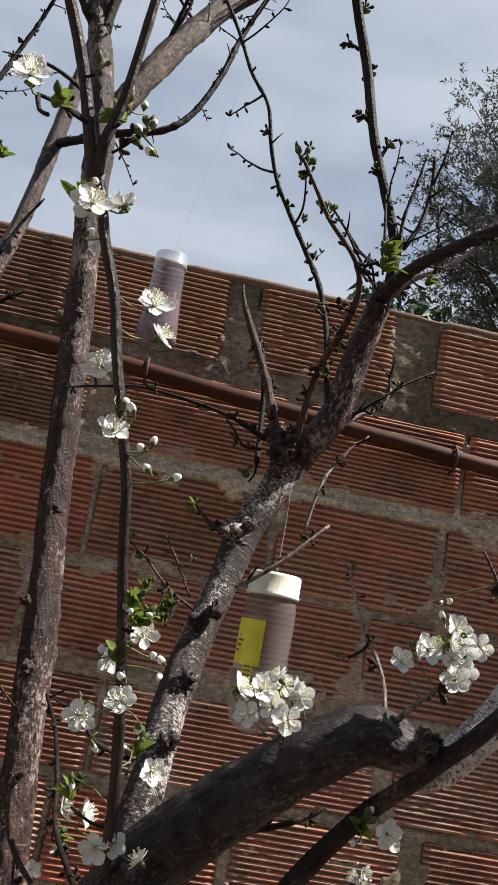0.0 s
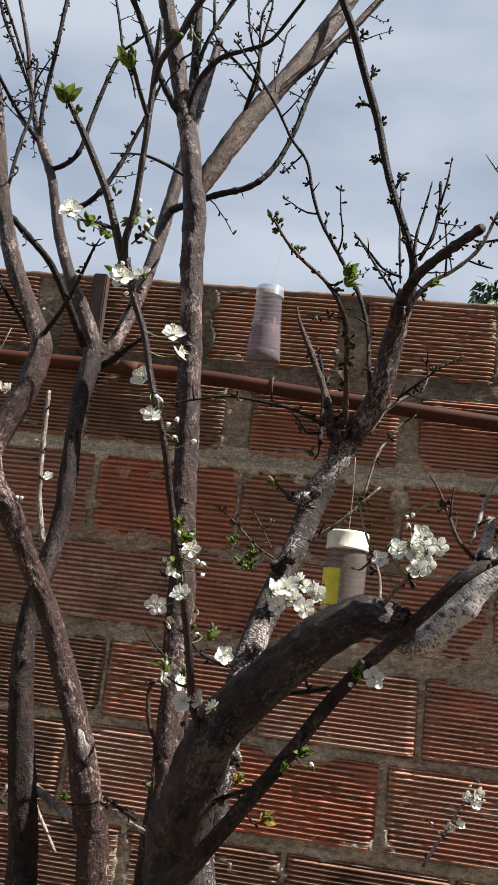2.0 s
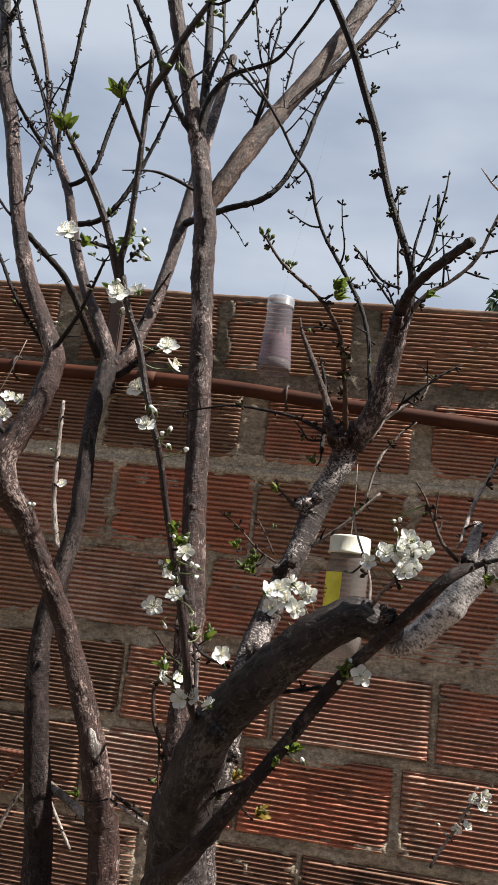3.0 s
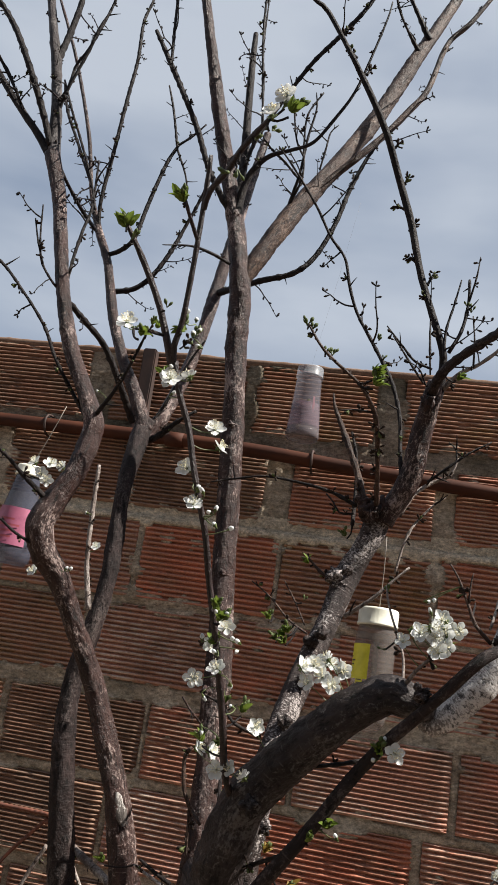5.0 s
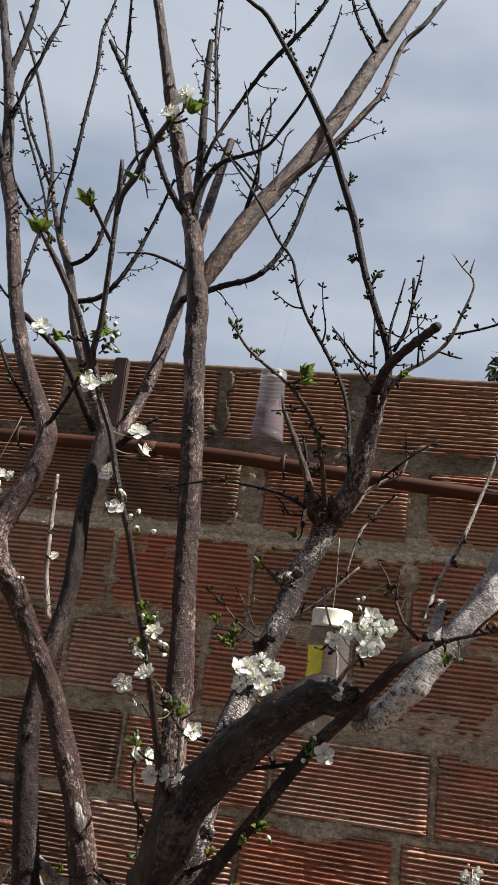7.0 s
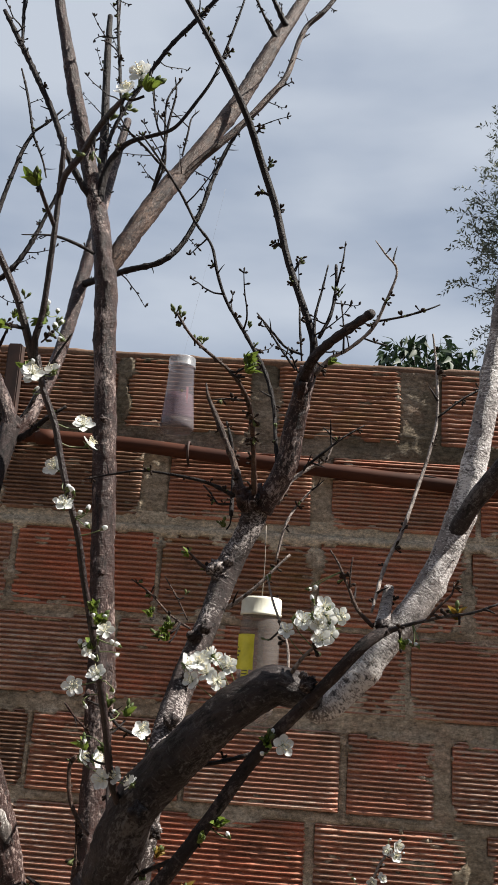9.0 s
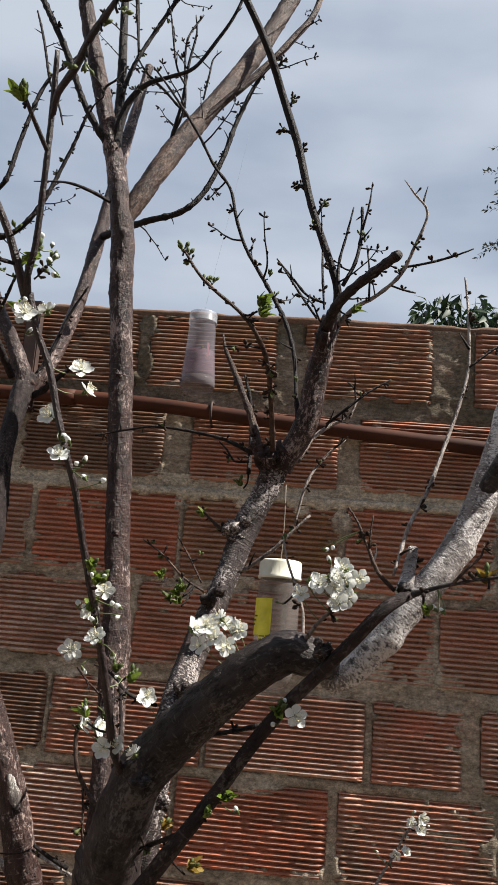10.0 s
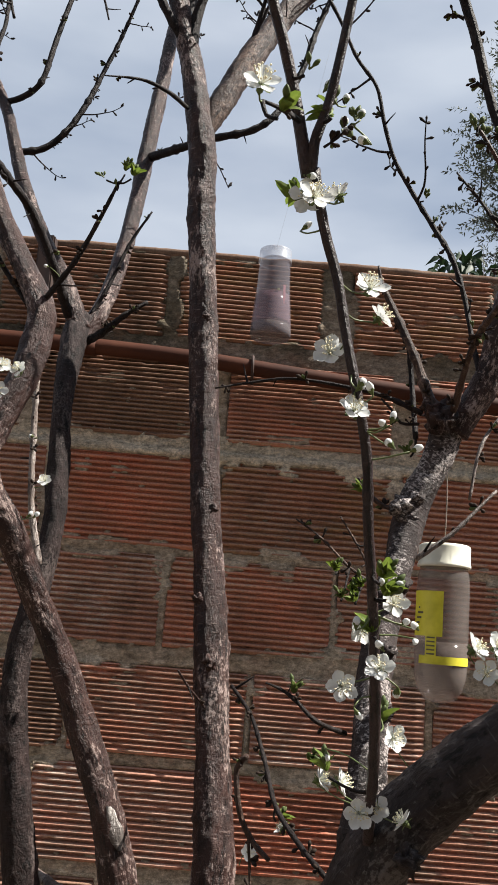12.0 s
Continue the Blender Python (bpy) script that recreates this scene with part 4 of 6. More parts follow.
branch("branch", [(0.830, 0.885, 1.335, 0.0014), (0.839, 0.880, 1.346, 0.0012), (0.851, 0.880, 1.358, 0.0010), (0.853, 0.880, 1.368, 0.0006)], MAT_BARK_WARM)
branch("branch", [(0.796, 0.935, 1.329, 0.0080), (0.801, 0.950, 1.348, 0.0065), (0.806, 0.960, 1.371, 0.0052)], MAT_BARK_SILVER_LIT)
branch("branch", [(0.788, 0.950, 1.345, 0.0013), (0.803, 0.970, 1.392, 0.0020), (0.821, 0.985, 1.430, 0.0020), (0.838, 1.000, 1.474, 0.0019), (0.854, 1.010, 1.519, 0.0017), (0.865, 1.020, 1.566, 0.0015), (0.867, 1.030, 1.628, 0.0013), (0.864, 1.030, 1.668, 0.0010)], MAT_TWIG_PALE)
branch("branch", [(0.866, 1.020, 1.565, 0.0012), (0.892, 1.020, 1.586, 0.0012), (0.923, 1.020, 1.605, 0.0010)])
branch("branch", [(0.785, 0.905, 1.328, 0.0018), (0.770, 0.900, 1.342, 0.0018), (0.764, 0.900, 1.357, 0.0016), (0.760, 0.900, 1.369, 0.0012), (0.753, 0.900, 1.383, 0.0010), (0.745, 0.900, 1.395, 0.0008)], MAT_BARK_WARM)
branch("branch", [(0.763, 0.900, 1.361, 0.0010), (0.765, 0.900, 1.379, 0.0008), (0.766, 0.900, 1.389, 0.0006)], MAT_BARK_WARM)
branch("branch", [(0.714, 0.935, 1.286, 0.0021), (0.725, 0.925, 1.301, 0.0016), (0.742, 0.920, 1.316, 0.0012)], MAT_TWIG_PALE)
branch("branch", [(0.619, 0.980, 1.197, 0.0022), (0.654, 0.990, 1.204, 0.0020), (0.680, 1.000, 1.212, 0.0018), (0.692, 1.000, 1.219, 0.0011)])
branch("branch", [(0.555, 1.280, -0.020, 0.0550), (0.550, 1.200, 0.550, 0.0450), (0.547, 1.110, 1.013, 0.0195), (0.555, 1.100, 1.053, 0.0186), (0.564, 1.090, 1.118, 0.0170), (0.571, 1.100, 1.166, 0.0159), (0.577, 1.120, 1.210, 0.0150), (0.586, 1.160, 1.258, 0.0150), (0.601, 1.200, 1.317, 0.0150), (0.617, 1.220, 1.367, 0.0146), (0.631, 1.235, 1.418, 0.0162), (0.650, 1.235, 1.459, 0.0150), (0.661, 1.235, 1.487, 0.0163), (0.666, 1.235, 1.511, 0.0164)], MAT_BARK_PALE)
branch("branch", [(0.672, 1.230, 1.498, 0.0143), (0.702, 1.215, 1.553, 0.0150), (0.712, 1.200, 1.609, 0.0143), (0.721, 1.185, 1.650, 0.0130), (0.726, 1.170, 1.678, 0.0097)], MAT_BARK)
branch("branch", [(0.723, 1.200, 1.647, 0.0086), (0.731, 1.195, 1.669, 0.0070), (0.734, 1.190, 1.698, 0.0059), (0.732, 1.185, 1.728, 0.0053), (0.715, 1.180, 1.777, 0.0051), (0.694, 1.180, 1.841, 0.0052), (0.676, 1.175, 1.914, 0.0054), (0.655, 1.165, 1.975, 0.0052), (0.634, 1.140, 2.027, 0.0049), (0.610, 1.120, 2.072, 0.0046), (0.590, 1.110, 2.107, 0.0043), (0.578, 1.100, 2.125, 0.0037), (0.537, 1.095, 2.198, 0.0032), (0.521, 1.085, 2.207, 0.0029), (0.498, 1.075, 2.222, 0.0022), (0.459, 1.060, 2.253, 0.0015)], MAT_TWIG, False)
branch("branch", [(0.719, 1.185, 1.642, 0.0055), (0.722, 1.165, 1.662, 0.0066), (0.733, 1.120, 1.671, 0.0060), (0.750, 1.080, 1.675, 0.0055), (0.773, 1.040, 1.679, 0.0052), (0.792, 1.000, 1.678, 0.0048)], MAT_BARK_SHADE_BLACK)
branch("branch", [(0.663, 1.200, 1.514, 0.0037), (0.663, 1.120, 1.557, 0.0029), (0.662, 1.020, 1.565, 0.0027), (0.656, 0.950, 1.565, 0.0023), (0.642, 0.910, 1.569, 0.0017), (0.619, 0.885, 1.584, 0.0015), (0.607, 0.870, 1.591, 0.0013), (0.593, 0.866, 1.611, 0.0011)], MAT_BARK_WARM)
branch("branch", [(0.659, 0.980, 1.563, 0.0012), (0.643, 0.960, 1.558, 0.0009), (0.624, 0.950, 1.553, 0.0007)])
branch("branch", [(0.647, 1.210, 1.509, 0.0069), (0.635, 1.220, 1.555, 0.0047), (0.623, 1.220, 1.585, 0.0041), (0.606, 1.225, 1.625, 0.0036), (0.594, 1.225, 1.652, 0.0024), (0.590, 1.225, 1.671, 0.0012)], MAT_BARK_WARM)
branch("branch", [(0.633, 1.230, 1.490, 0.0029), (0.632, 1.250, 1.555, 0.0027), (0.627, 1.250, 1.594, 0.0024), (0.619, 1.250, 1.625, 0.0015)])
branch("branch", [(0.692, 1.205, 1.546, 0.0026), (0.687, 1.220, 1.595, 0.0026), (0.683, 1.235, 1.647, 0.0027), (0.671, 1.240, 1.692, 0.0028), (0.656, 1.250, 1.728, 0.0028), (0.635, 1.255, 1.763, 0.0025), (0.610, 1.250, 1.807, 0.0022), (0.596, 1.240, 1.845, 0.0023), (0.583, 1.235, 1.886, 0.0020), (0.561, 1.230, 1.917, 0.0020), (0.540, 1.220, 1.955, 0.0020), (0.514, 1.210, 1.993, 0.0017), (0.491, 1.200, 2.022, 0.0014), (0.471, 1.200, 2.049, 0.0010)])
branch("branch", [(0.627, 1.235, 1.418, 0.0032), (0.603, 1.235, 1.421, 0.0023), (0.587, 1.235, 1.435, 0.0017), (0.575, 1.235, 1.445, 0.0012)], MAT_BARK_WARM)
branch("branch", [(0.592, 1.200, 1.340, 0.0014), (0.567, 1.200, 1.356, 0.0014), (0.539, 1.200, 1.382, 0.0011), (0.514, 1.200, 1.398, 0.0008)], MAT_BARK_WARM)
branch("branch", [(0.588, 1.200, 1.350, 0.0011), (0.574, 1.200, 1.377, 0.0011), (0.556, 1.200, 1.403, 0.0008)], MAT_BARK_WARM)
branch("branch", [(0.634, 1.225, 1.369, 0.0031), (0.668, 1.220, 1.395, 0.0023), (0.695, 1.220, 1.422, 0.0017), (0.712, 1.220, 1.440, 0.0014)], MAT_TWIG_PALE)
branch("branch", [(0.693, 1.250, 1.434, 0.0015), (0.707, 1.260, 1.492, 0.0018), (0.732, 1.270, 1.530, 0.0015), (0.753, 1.280, 1.551, 0.0012)], MAT_TWIG_PALE)
branch("branch", [(0.692, 1.240, 1.510, 0.0038), (0.709, 1.250, 1.543, 0.0030), (0.735, 1.260, 1.566, 0.0024), (0.757, 1.260, 1.577, 0.0021), (0.766, 1.260, 1.602, 0.0015)], MAT_TWIG_PALE)
branch("branch", [(0.727, 1.255, 1.564, 0.0021), (0.756, 1.250, 1.587, 0.0018), (0.778, 1.250, 1.608, 0.0015), (0.808, 1.250, 1.626, 0.0009)])
branch("branch", [(0.764, 1.260, 1.594, 0.0012), (0.762, 1.260, 1.614, 0.0012), (0.752, 1.260, 1.624, 0.0009)])
branch("branch", [(0.637, 1.220, 1.514, 0.0029), (0.603, 1.230, 1.532, 0.0023), (0.565, 1.240, 1.542, 0.0021), (0.511, 1.250, 1.551, 0.0015), (0.471, 1.260, 1.548, 0.0015), (0.427, 1.260, 1.538, 0.0009)])
branch("branch", [(0.634, 1.220, 1.503, 0.0017), (0.616, 1.220, 1.502, 0.0014), (0.605, 1.220, 1.517, 0.0012), (0.595, 1.220, 1.527, 0.0009)])
branch("branch", [(0.688, 1.005, 1.384, 0.0009), (0.691, 1.000, 1.371, 0.0011), (0.697, 0.992, 1.351, 0.0011), (0.704, 0.984, 1.332, 0.0011), (0.709, 0.965, 1.309, 0.0013), (0.711, 0.950, 1.283, 0.0015)], MAT_TWIG_PALE)
branch("branch", [(0.734, 1.170, 1.710, 0.0023), (0.735, 1.170, 1.749, 0.0018), (0.743, 1.170, 1.789, 0.0015), (0.750, 1.170, 1.825, 0.0009)])
branch("branch", [(0.740, 1.180, 1.723, 0.0027), (0.755, 1.180, 1.754, 0.0024), (0.762, 1.180, 1.794, 0.0021), (0.761, 1.180, 1.831, 0.0018)])
branch("branch", [(0.762, 1.180, 1.798, 0.0015), (0.769, 1.170, 1.830, 0.0012), (0.773, 1.170, 1.861, 0.0006)])
branch("branch", [(0.720, 1.170, 1.694, 0.0017), (0.698, 1.170, 1.704, 0.0017), (0.680, 1.170, 1.723, 0.0015), (0.657, 1.170, 1.752, 0.0009)])
branch("branch", [(0.710, 1.160, 1.670, 0.0014), (0.691, 1.160, 1.696, 0.0014), (0.676, 1.160, 1.719, 0.0012), (0.666, 1.160, 1.734, 0.0006)])
branch("branch", [(0.718, 1.160, 1.682, 0.0011), (0.714, 1.160, 1.728, 0.0015), (0.713, 1.170, 1.772, 0.0009)])
branch("branch", [(0.736, 1.190, 1.675, 0.0041), (0.757, 1.180, 1.693, 0.0029), (0.781, 1.170, 1.705, 0.0023), (0.808, 1.160, 1.731, 0.0023), (0.824, 1.150, 1.762, 0.0018), (0.839, 1.140, 1.802, 0.0015), (0.823, 1.130, 1.822, 0.0012), (0.809, 1.130, 1.841, 0.0006)], MAT_TWIG_PALE)
branch("branch", [(0.813, 1.160, 1.740, 0.0015), (0.846, 1.150, 1.743, 0.0015), (0.876, 1.140, 1.749, 0.0012), (0.893, 1.140, 1.757, 0.0009)])
branch("branch", [(0.772, 1.170, 1.699, 0.0015), (0.771, 1.170, 1.734, 0.0012), (0.768, 1.170, 1.773, 0.0009)])
branch("branch", [(0.795, 1.165, 1.719, 0.0012), (0.812, 1.165, 1.712, 0.0012), (0.828, 1.165, 1.709, 0.0009)])
branch("branch", [(0.822, 1.600, 0.936, 0.0027), (0.839, 1.600, 0.968, 0.0023), (0.856, 1.600, 0.993, 0.0019), (0.873, 1.600, 1.026, 0.0019), (0.890, 1.600, 1.045, 0.0015)], MAT_TWIG_PALE)
branch("branch", [(0.464, 1.380, 1.230, 0.0021), (0.485, 1.300, 1.206, 0.0019), (0.499, 1.250, 1.170, 0.0021), (0.507, 1.200, 1.140, 0.0022), (0.525, 1.150, 1.119, 0.0023), (0.545, 1.110, 1.105, 0.0024)])
branch("branch", [(0.558, 1.130, 1.213, 0.0022), (0.531, 1.110, 1.224, 0.0019), (0.513, 1.120, 1.239, 0.0016), (0.501, 1.120, 1.247, 0.0012), (0.489, 1.120, 1.251, 0.0008)])
branch("branch", [(0.233, 1.500, 1.002, 0.0062), (0.300, 1.450, 0.981, 0.0060), (0.372, 1.400, 0.954, 0.0057)], MAT_TWIG_PALE)
branch("branch", [(0.162, 1.600, 0.978, 0.0034), (0.128, 1.600, 0.907, 0.0034), (0.113, 1.600, 0.845, 0.0035)], MAT_TWIG_PALE)
branch("branch", [(0.557, 1.030, 1.086, 0.0024), (0.587, 1.000, 1.103, 0.0021), (0.615, 0.970, 1.119, 0.0018)])
branch("branch", [(0.463, 1.200, 1.032, 0.0026), (0.442, 1.200, 1.042, 0.0023), (0.422, 1.200, 1.053, 0.0017)])
branch("branch", [(0.441, 1.510, 2.138, 0.0026), (0.462, 1.490, 2.189, 0.0022), (0.460, 1.480, 2.255, 0.0018), (0.462, 1.470, 2.310, 0.0018), (0.487, 1.470, 2.360, 0.0014)])
branch("branch", [(0.488, 1.530, 2.232, 0.0018), (0.497, 1.520, 2.275, 0.0018), (0.501, 1.520, 2.310, 0.0014), (0.516, 1.520, 2.326, 0.0009)])
branch("branch", [(0.463, 1.480, 2.225, 0.0018), (0.445, 1.480, 2.267, 0.0018), (0.429, 1.470, 2.359, 0.0014), (0.418, 1.470, 2.398, 0.0009)])
branch("branch", [(0.493, 1.550, 2.187, 0.0018), (0.459, 1.530, 2.203, 0.0023), (0.421, 1.500, 2.231, 0.0022), (0.393, 1.480, 2.250, 0.0018), (0.375, 1.470, 2.276, 0.0014)])
branch("branch", [(0.378, 1.470, 2.276, 0.0018), (0.369, 1.470, 2.384, 0.0019), (0.359, 1.470, 2.462, 0.0014), (0.355, 1.470, 2.584, 0.0015)])
branch("branch", [(0.640, 1.690, 2.673, 0.0028), (0.615, 1.680, 2.706, 0.0022), (0.592, 1.670, 2.773, 0.0017), (0.582, 1.660, 2.825, 0.0017)])
branch("branch", [(0.328, 1.460, 2.152, 0.0026), (0.329, 1.450, 2.193, 0.0022), (0.352, 1.440, 2.205, 0.0017), (0.362, 1.440, 2.221, 0.0013)])
branch("branch", [(0.040, 1.310, 2.201, 0.0035), (0.063, 1.300, 2.230, 0.0030), (0.069, 1.300, 2.277, 0.0026), (0.091, 1.290, 2.308, 0.0026), (0.116, 1.290, 2.385, 0.0023), (0.130, 1.280, 2.424, 0.0018)])
branch("branch", [(0.053, 1.300, 2.247, 0.0017), (0.080, 1.300, 2.183, 0.0021), (0.105, 1.300, 2.126, 0.0021), (0.138, 1.300, 2.049, 0.0020), (0.157, 1.300, 1.991, 0.0016)])
branch("branch", [(0.001, 1.280, 2.171, 0.0013), (-0.034, 1.270, 2.227, 0.0018), (-0.067, 1.270, 2.274, 0.0018), (-0.089, 1.270, 2.298, 0.0014)])
branch("branch", [(0.239, 1.500, 0.981, 0.0027), (0.259, 1.500, 0.949, 0.0027), (0.284, 1.500, 0.912, 0.0027)], MAT_TWIG_PALE)
branch("branch", [(0.391, 1.300, 1.027, 0.0020), (0.430, 1.280, 1.015, 0.0023), (0.471, 1.250, 1.007, 0.0025)], MAT_TWIG_PALE)
branch("branch", [(0.403, 1.385, 1.243, 0.0013), (0.415, 1.400, 1.226, 0.0014), (0.433, 1.425, 1.200, 0.0015), (0.447, 1.440, 1.177, 0.0017)], MAT_BARK)
branch("branch", [(0.478, 1.140, 1.190, 0.0022), (0.471, 1.150, 1.177, 0.0022), (0.475, 1.150, 1.144, 0.0024), (0.486, 1.150, 1.121, 0.0022), (0.500, 1.140, 1.110, 0.0020)], MAT_BARK_WARM)
branch("branch", [(0.482, 1.150, 1.130, 0.0012), (0.486, 1.150, 1.097, 0.0011), (0.487, 1.150, 1.059, 0.0010), (0.489, 1.150, 1.010, 0.0008)], MAT_BARK_WARM)
scar([(0.352, 1.346, 1.066, 0.0188), (0.346, 1.345, 1.086, 0.0184), (0.338, 1.343, 1.108, 0.0174)], radians(262), radians(322), "pale healed wound in the bark")
burl((0.619, 1.222, 1.417), 0.0107, MAT_BARK_PALE)
burl((0.626, 1.225, 1.406), 0.0093, MAT_BARK_PALE)
burl((0.634, 1.222, 1.429), 0.0071, MAT_BARK_PALE)
burl((0.654, 1.215, 1.508), 0.0143, MAT_BARK)
burl((0.644, 1.212, 1.519), 0.0086, MAT_BARK)
burl((0.666, 1.220, 1.519), 0.0108, MAT_BARK)
burl((0.727, 0.912, 1.278), 0.0076, MAT_BARK_PALE)
burl((0.734, 0.915, 1.271), 0.0061, MAT_BARK)
burl((0.612, 1.180, 1.341), 0.0075, MAT_BARK_PALE)
burl((0.601, 1.185, 1.331), 0.0075, MAT_BARK_PALE)
burl((0.795, 0.910, 1.329), 0.0066, MAT_BARK_DARK)
burl((0.718, 1.165, 1.646), 0.0085, MAT_BARK)
burl((0.438, 1.385, 1.253), 0.0072, MAT_BARK)
burl((0.419, 1.400, 1.324), 0.0053, MAT_BARK)
burl((0.430, 1.420, 1.432), 0.0048, MAT_BARK)
burl((0.404, 1.450, 1.685), 0.0052, MAT_BARK)
burl((0.586, 1.110, 1.234), 0.0083, MAT_BARK_PALE)
burl((0.597, 1.155, 1.280), 0.0066, MAT_BARK_PALE)
burl((0.577, 0.965, 1.157), 0.0082, MAT_BARK_DARK)
burl((0.582, 1.060, 1.128), 0.0067, MAT_BARK_PALE)


# ---- spurs and winter buds on the twigs ----
def bud_mesh(count, seed):
    r = random.Random(seed)
    v, f, ix = [], [], []
    for k in range(count):
        d = Vector((r.uniform(-0.9, 0.9), r.uniform(-0.9, 0.9), r.uniform(0.35, 1.0))).normalized()
        ln = r.uniform(0.0026, 0.0062)
        rad = r.uniform(0.0012, 0.0019)
        t, q = tube([(0, 0, 0, 0.0006), tuple(d * ln * 0.5) + (0.0006,), tuple(d * ln) + (rad * 0.75,), tuple(d * (ln + rad * 0.8)) + (rad,), tuple(d * (ln + rad * 1.7)) + (rad * 0.7,), tuple(d * (ln + rad * 2.2)) + (0.0003,)], 6, 0.004)
        o = len(v)
        v += t
        f += [tuple(a + o for a in face) for face in q]
        ix += [0 if r.random() < 0.93 else 1] * len(q)
    return mesh_from("winter_bud", v, f, [MAT_DARKBUD, MAT_BUD], index=ix)


def spur_mesh(seed):
    r = random.Random(seed)
    ln = r.uniform(0.008, 0.022)
    a = (r.uniform(-0.002, 0.002), r.uniform(-0.002, 0.002), ln * 0.5, 0.0009)
    b = (a[0] * 2.5, a[1] * 2.5, ln, 0.0004)
    v, f = tube([(0, 0, -0.001, 0.0013), a, b], 6, 0.004)
    return mesh_from("spur", v, f, [MAT_TWIG])


def side_twig_mesh(seed):
    """A short crooked side twig with buds along it and a cluster at its tip."""
    r = random.Random(seed)
    ln = r.uniform(0.022, 0.075)
    nodes, p = [], Vector((0, 0, -0.001))
    way = Vector((0, 0, 1))
    for k in range(6):
        nodes.append((*p, 0.0013 - 0.00014 * k))
        way = (way + Vector((r.uniform(-0.35, 0.35), r.uniform(-0.35, 0.35), 0.15))).normalized()
        p = p + way * ln / 5
    v, f = tube(nodes, 6, 0.005, 0.0)
    for k in (2, 3, 4, 5, 5, 5):
        q = Vector(nodes[k][:3])
        d = Vector((r.uniform(-1, 1), r.uniform(-1, 1), r.uniform(0.1, 0.8))).normalized()
        a, rad = r.uniform(0.002, 0.005), r.uniform(0.0011, 0.0017)
        t, g = tube([(*q, 0.0006), (*(q + d * a), rad * 0.8), (*(q + d * (a + rad)), rad), (*(q + d * (a + rad * 2.6)), 0.0003)], 6, 0.004)
        o = len(v)
        v += t
        f += [tuple(b + o for b in face) for face in g]
    return mesh_from("side_twig", v, f, [MAT_TWIG])


SIDE_TWIGS = [side_twig_mesh(70 + i) for i in range(8)]
BUD_MESHES = [bud_mesh(c, 20 + i) for i, c in enumerate((1, 2, 4, 3, 5, 6, 7, 3))]
SPUR_MESHES = [spur_mesh(50 + i) for i in range(6)]


def grow_spurs():
    r = random.Random(11)
    for nodes, thick, total in spur_spots:
        pts = smooth_path(nodes, 0.01)
        gap = 0.025 if thick < 0.006 else 0.034
        i = r.randrange(1, 3)
        while i < len(pts) - 1:
            q = pts[i]
            way = (pts[i + 1].xyz - pts[i - 1].xyz).normalized()
            out = way.cross(Vector((r.uniform(-1, 1), r.uniform(-0.7, 0.7), r.uniform(-1, 1)))).normalized()
            d = (out + way * r.uniform(0.1, 0.8)).normalized()
            m = Matrix.Translation(q.xyz + out * q[3] * 0.7) @ d.to_track_quat("Z", "Y").to_matrix().to_4x4()
            s = r.uniform(0.75, 1.3)
            dice = r.random()
            if thick < 0.009 and q.z > 1.62 and dice < (0.30 if q.z > 1.95 else 0.16):
                child("side_twig", r.choice(SIDE_TWIGS), tree, TREE_BACK @ m @ Matrix.Scale(s, 4))
            elif dice < 0.78:
                child("winter_bud", r.choice(BUD_MESHES), tree, TREE_BACK @ m @ Matrix.Scale(s, 4))
            else:
                child("spur", r.choice(SPUR_MESHES), tree, TREE_BACK @ m @ Matrix.Scale(s, 4))
            i += max(1, int(r.uniform(0.6, 1.7) * gap / 0.01))


grow_spurs()


def twig_cluster(p, d):
    """A stubby spur with a knot of round dark buds, on the long bare twig."""
    d = Vector(d) + Vector((0, rng.uniform(-0.004, 0.004), 0.004))
    m = Matrix.Translation(p) @ d.normalized().to_track_quat("Z", "Y").to_matrix().to_4x4()
    v, f = tube([(0, 0, 0, 0.0026), (0, 0, 0.004, 0.0020), (0.0004, 0, d.length * 0.75, 0.0017)], 7, 0.003)
    child("spur", mesh_from("spur", v, f, [MAT_TWIG]), tree, TREE_BACK @ m)
    for k in range(2):
        t = m @ Matrix.Translation((0, 0, d.length * (0.45 + 0.35 * k))) @ Matrix.Rotation(rng.uniform(0, 6.28), 4, "Z")
        child("winter_bud", BUD_MESHES[4 + (k + int(p[2] * 1000)) % 3], tree, TREE_BACK @ t @ Matrix.Scale(1.12, 4))


twig_cluster((0.659, 1.180, 1.967), (0.009, 0.000, 0.022))
twig_cluster((0.666, 1.180, 1.936), (-0.014, 0.000, 0.004))
twig_cluster((0.675, 1.180, 1.902), (0.009, 0.000, 0.012))
twig_cluster((0.689, 1.180, 1.853), (-0.014, 0.000, 0.006))
twig_cluster((0.705, 1.180, 1.820), (0.010, 0.000, 0.020))
twig_cluster((0.711, 1.180, 1.795), (-0.012, 0.000, 0.006))
twig_cluster((0.642, 1.170, 2.025), (0.009, 0.000, 0.012))
twig_cluster((0.598, 1.120, 2.112), (0.007, 0.000, 0.012))
twig_cluster((0.583, 1.105, 2.128), (-0.011, 0.000, 0.010))
twig_cluster((0.560, 1.100, 2.157), (0.009, 0.000, 0.013))


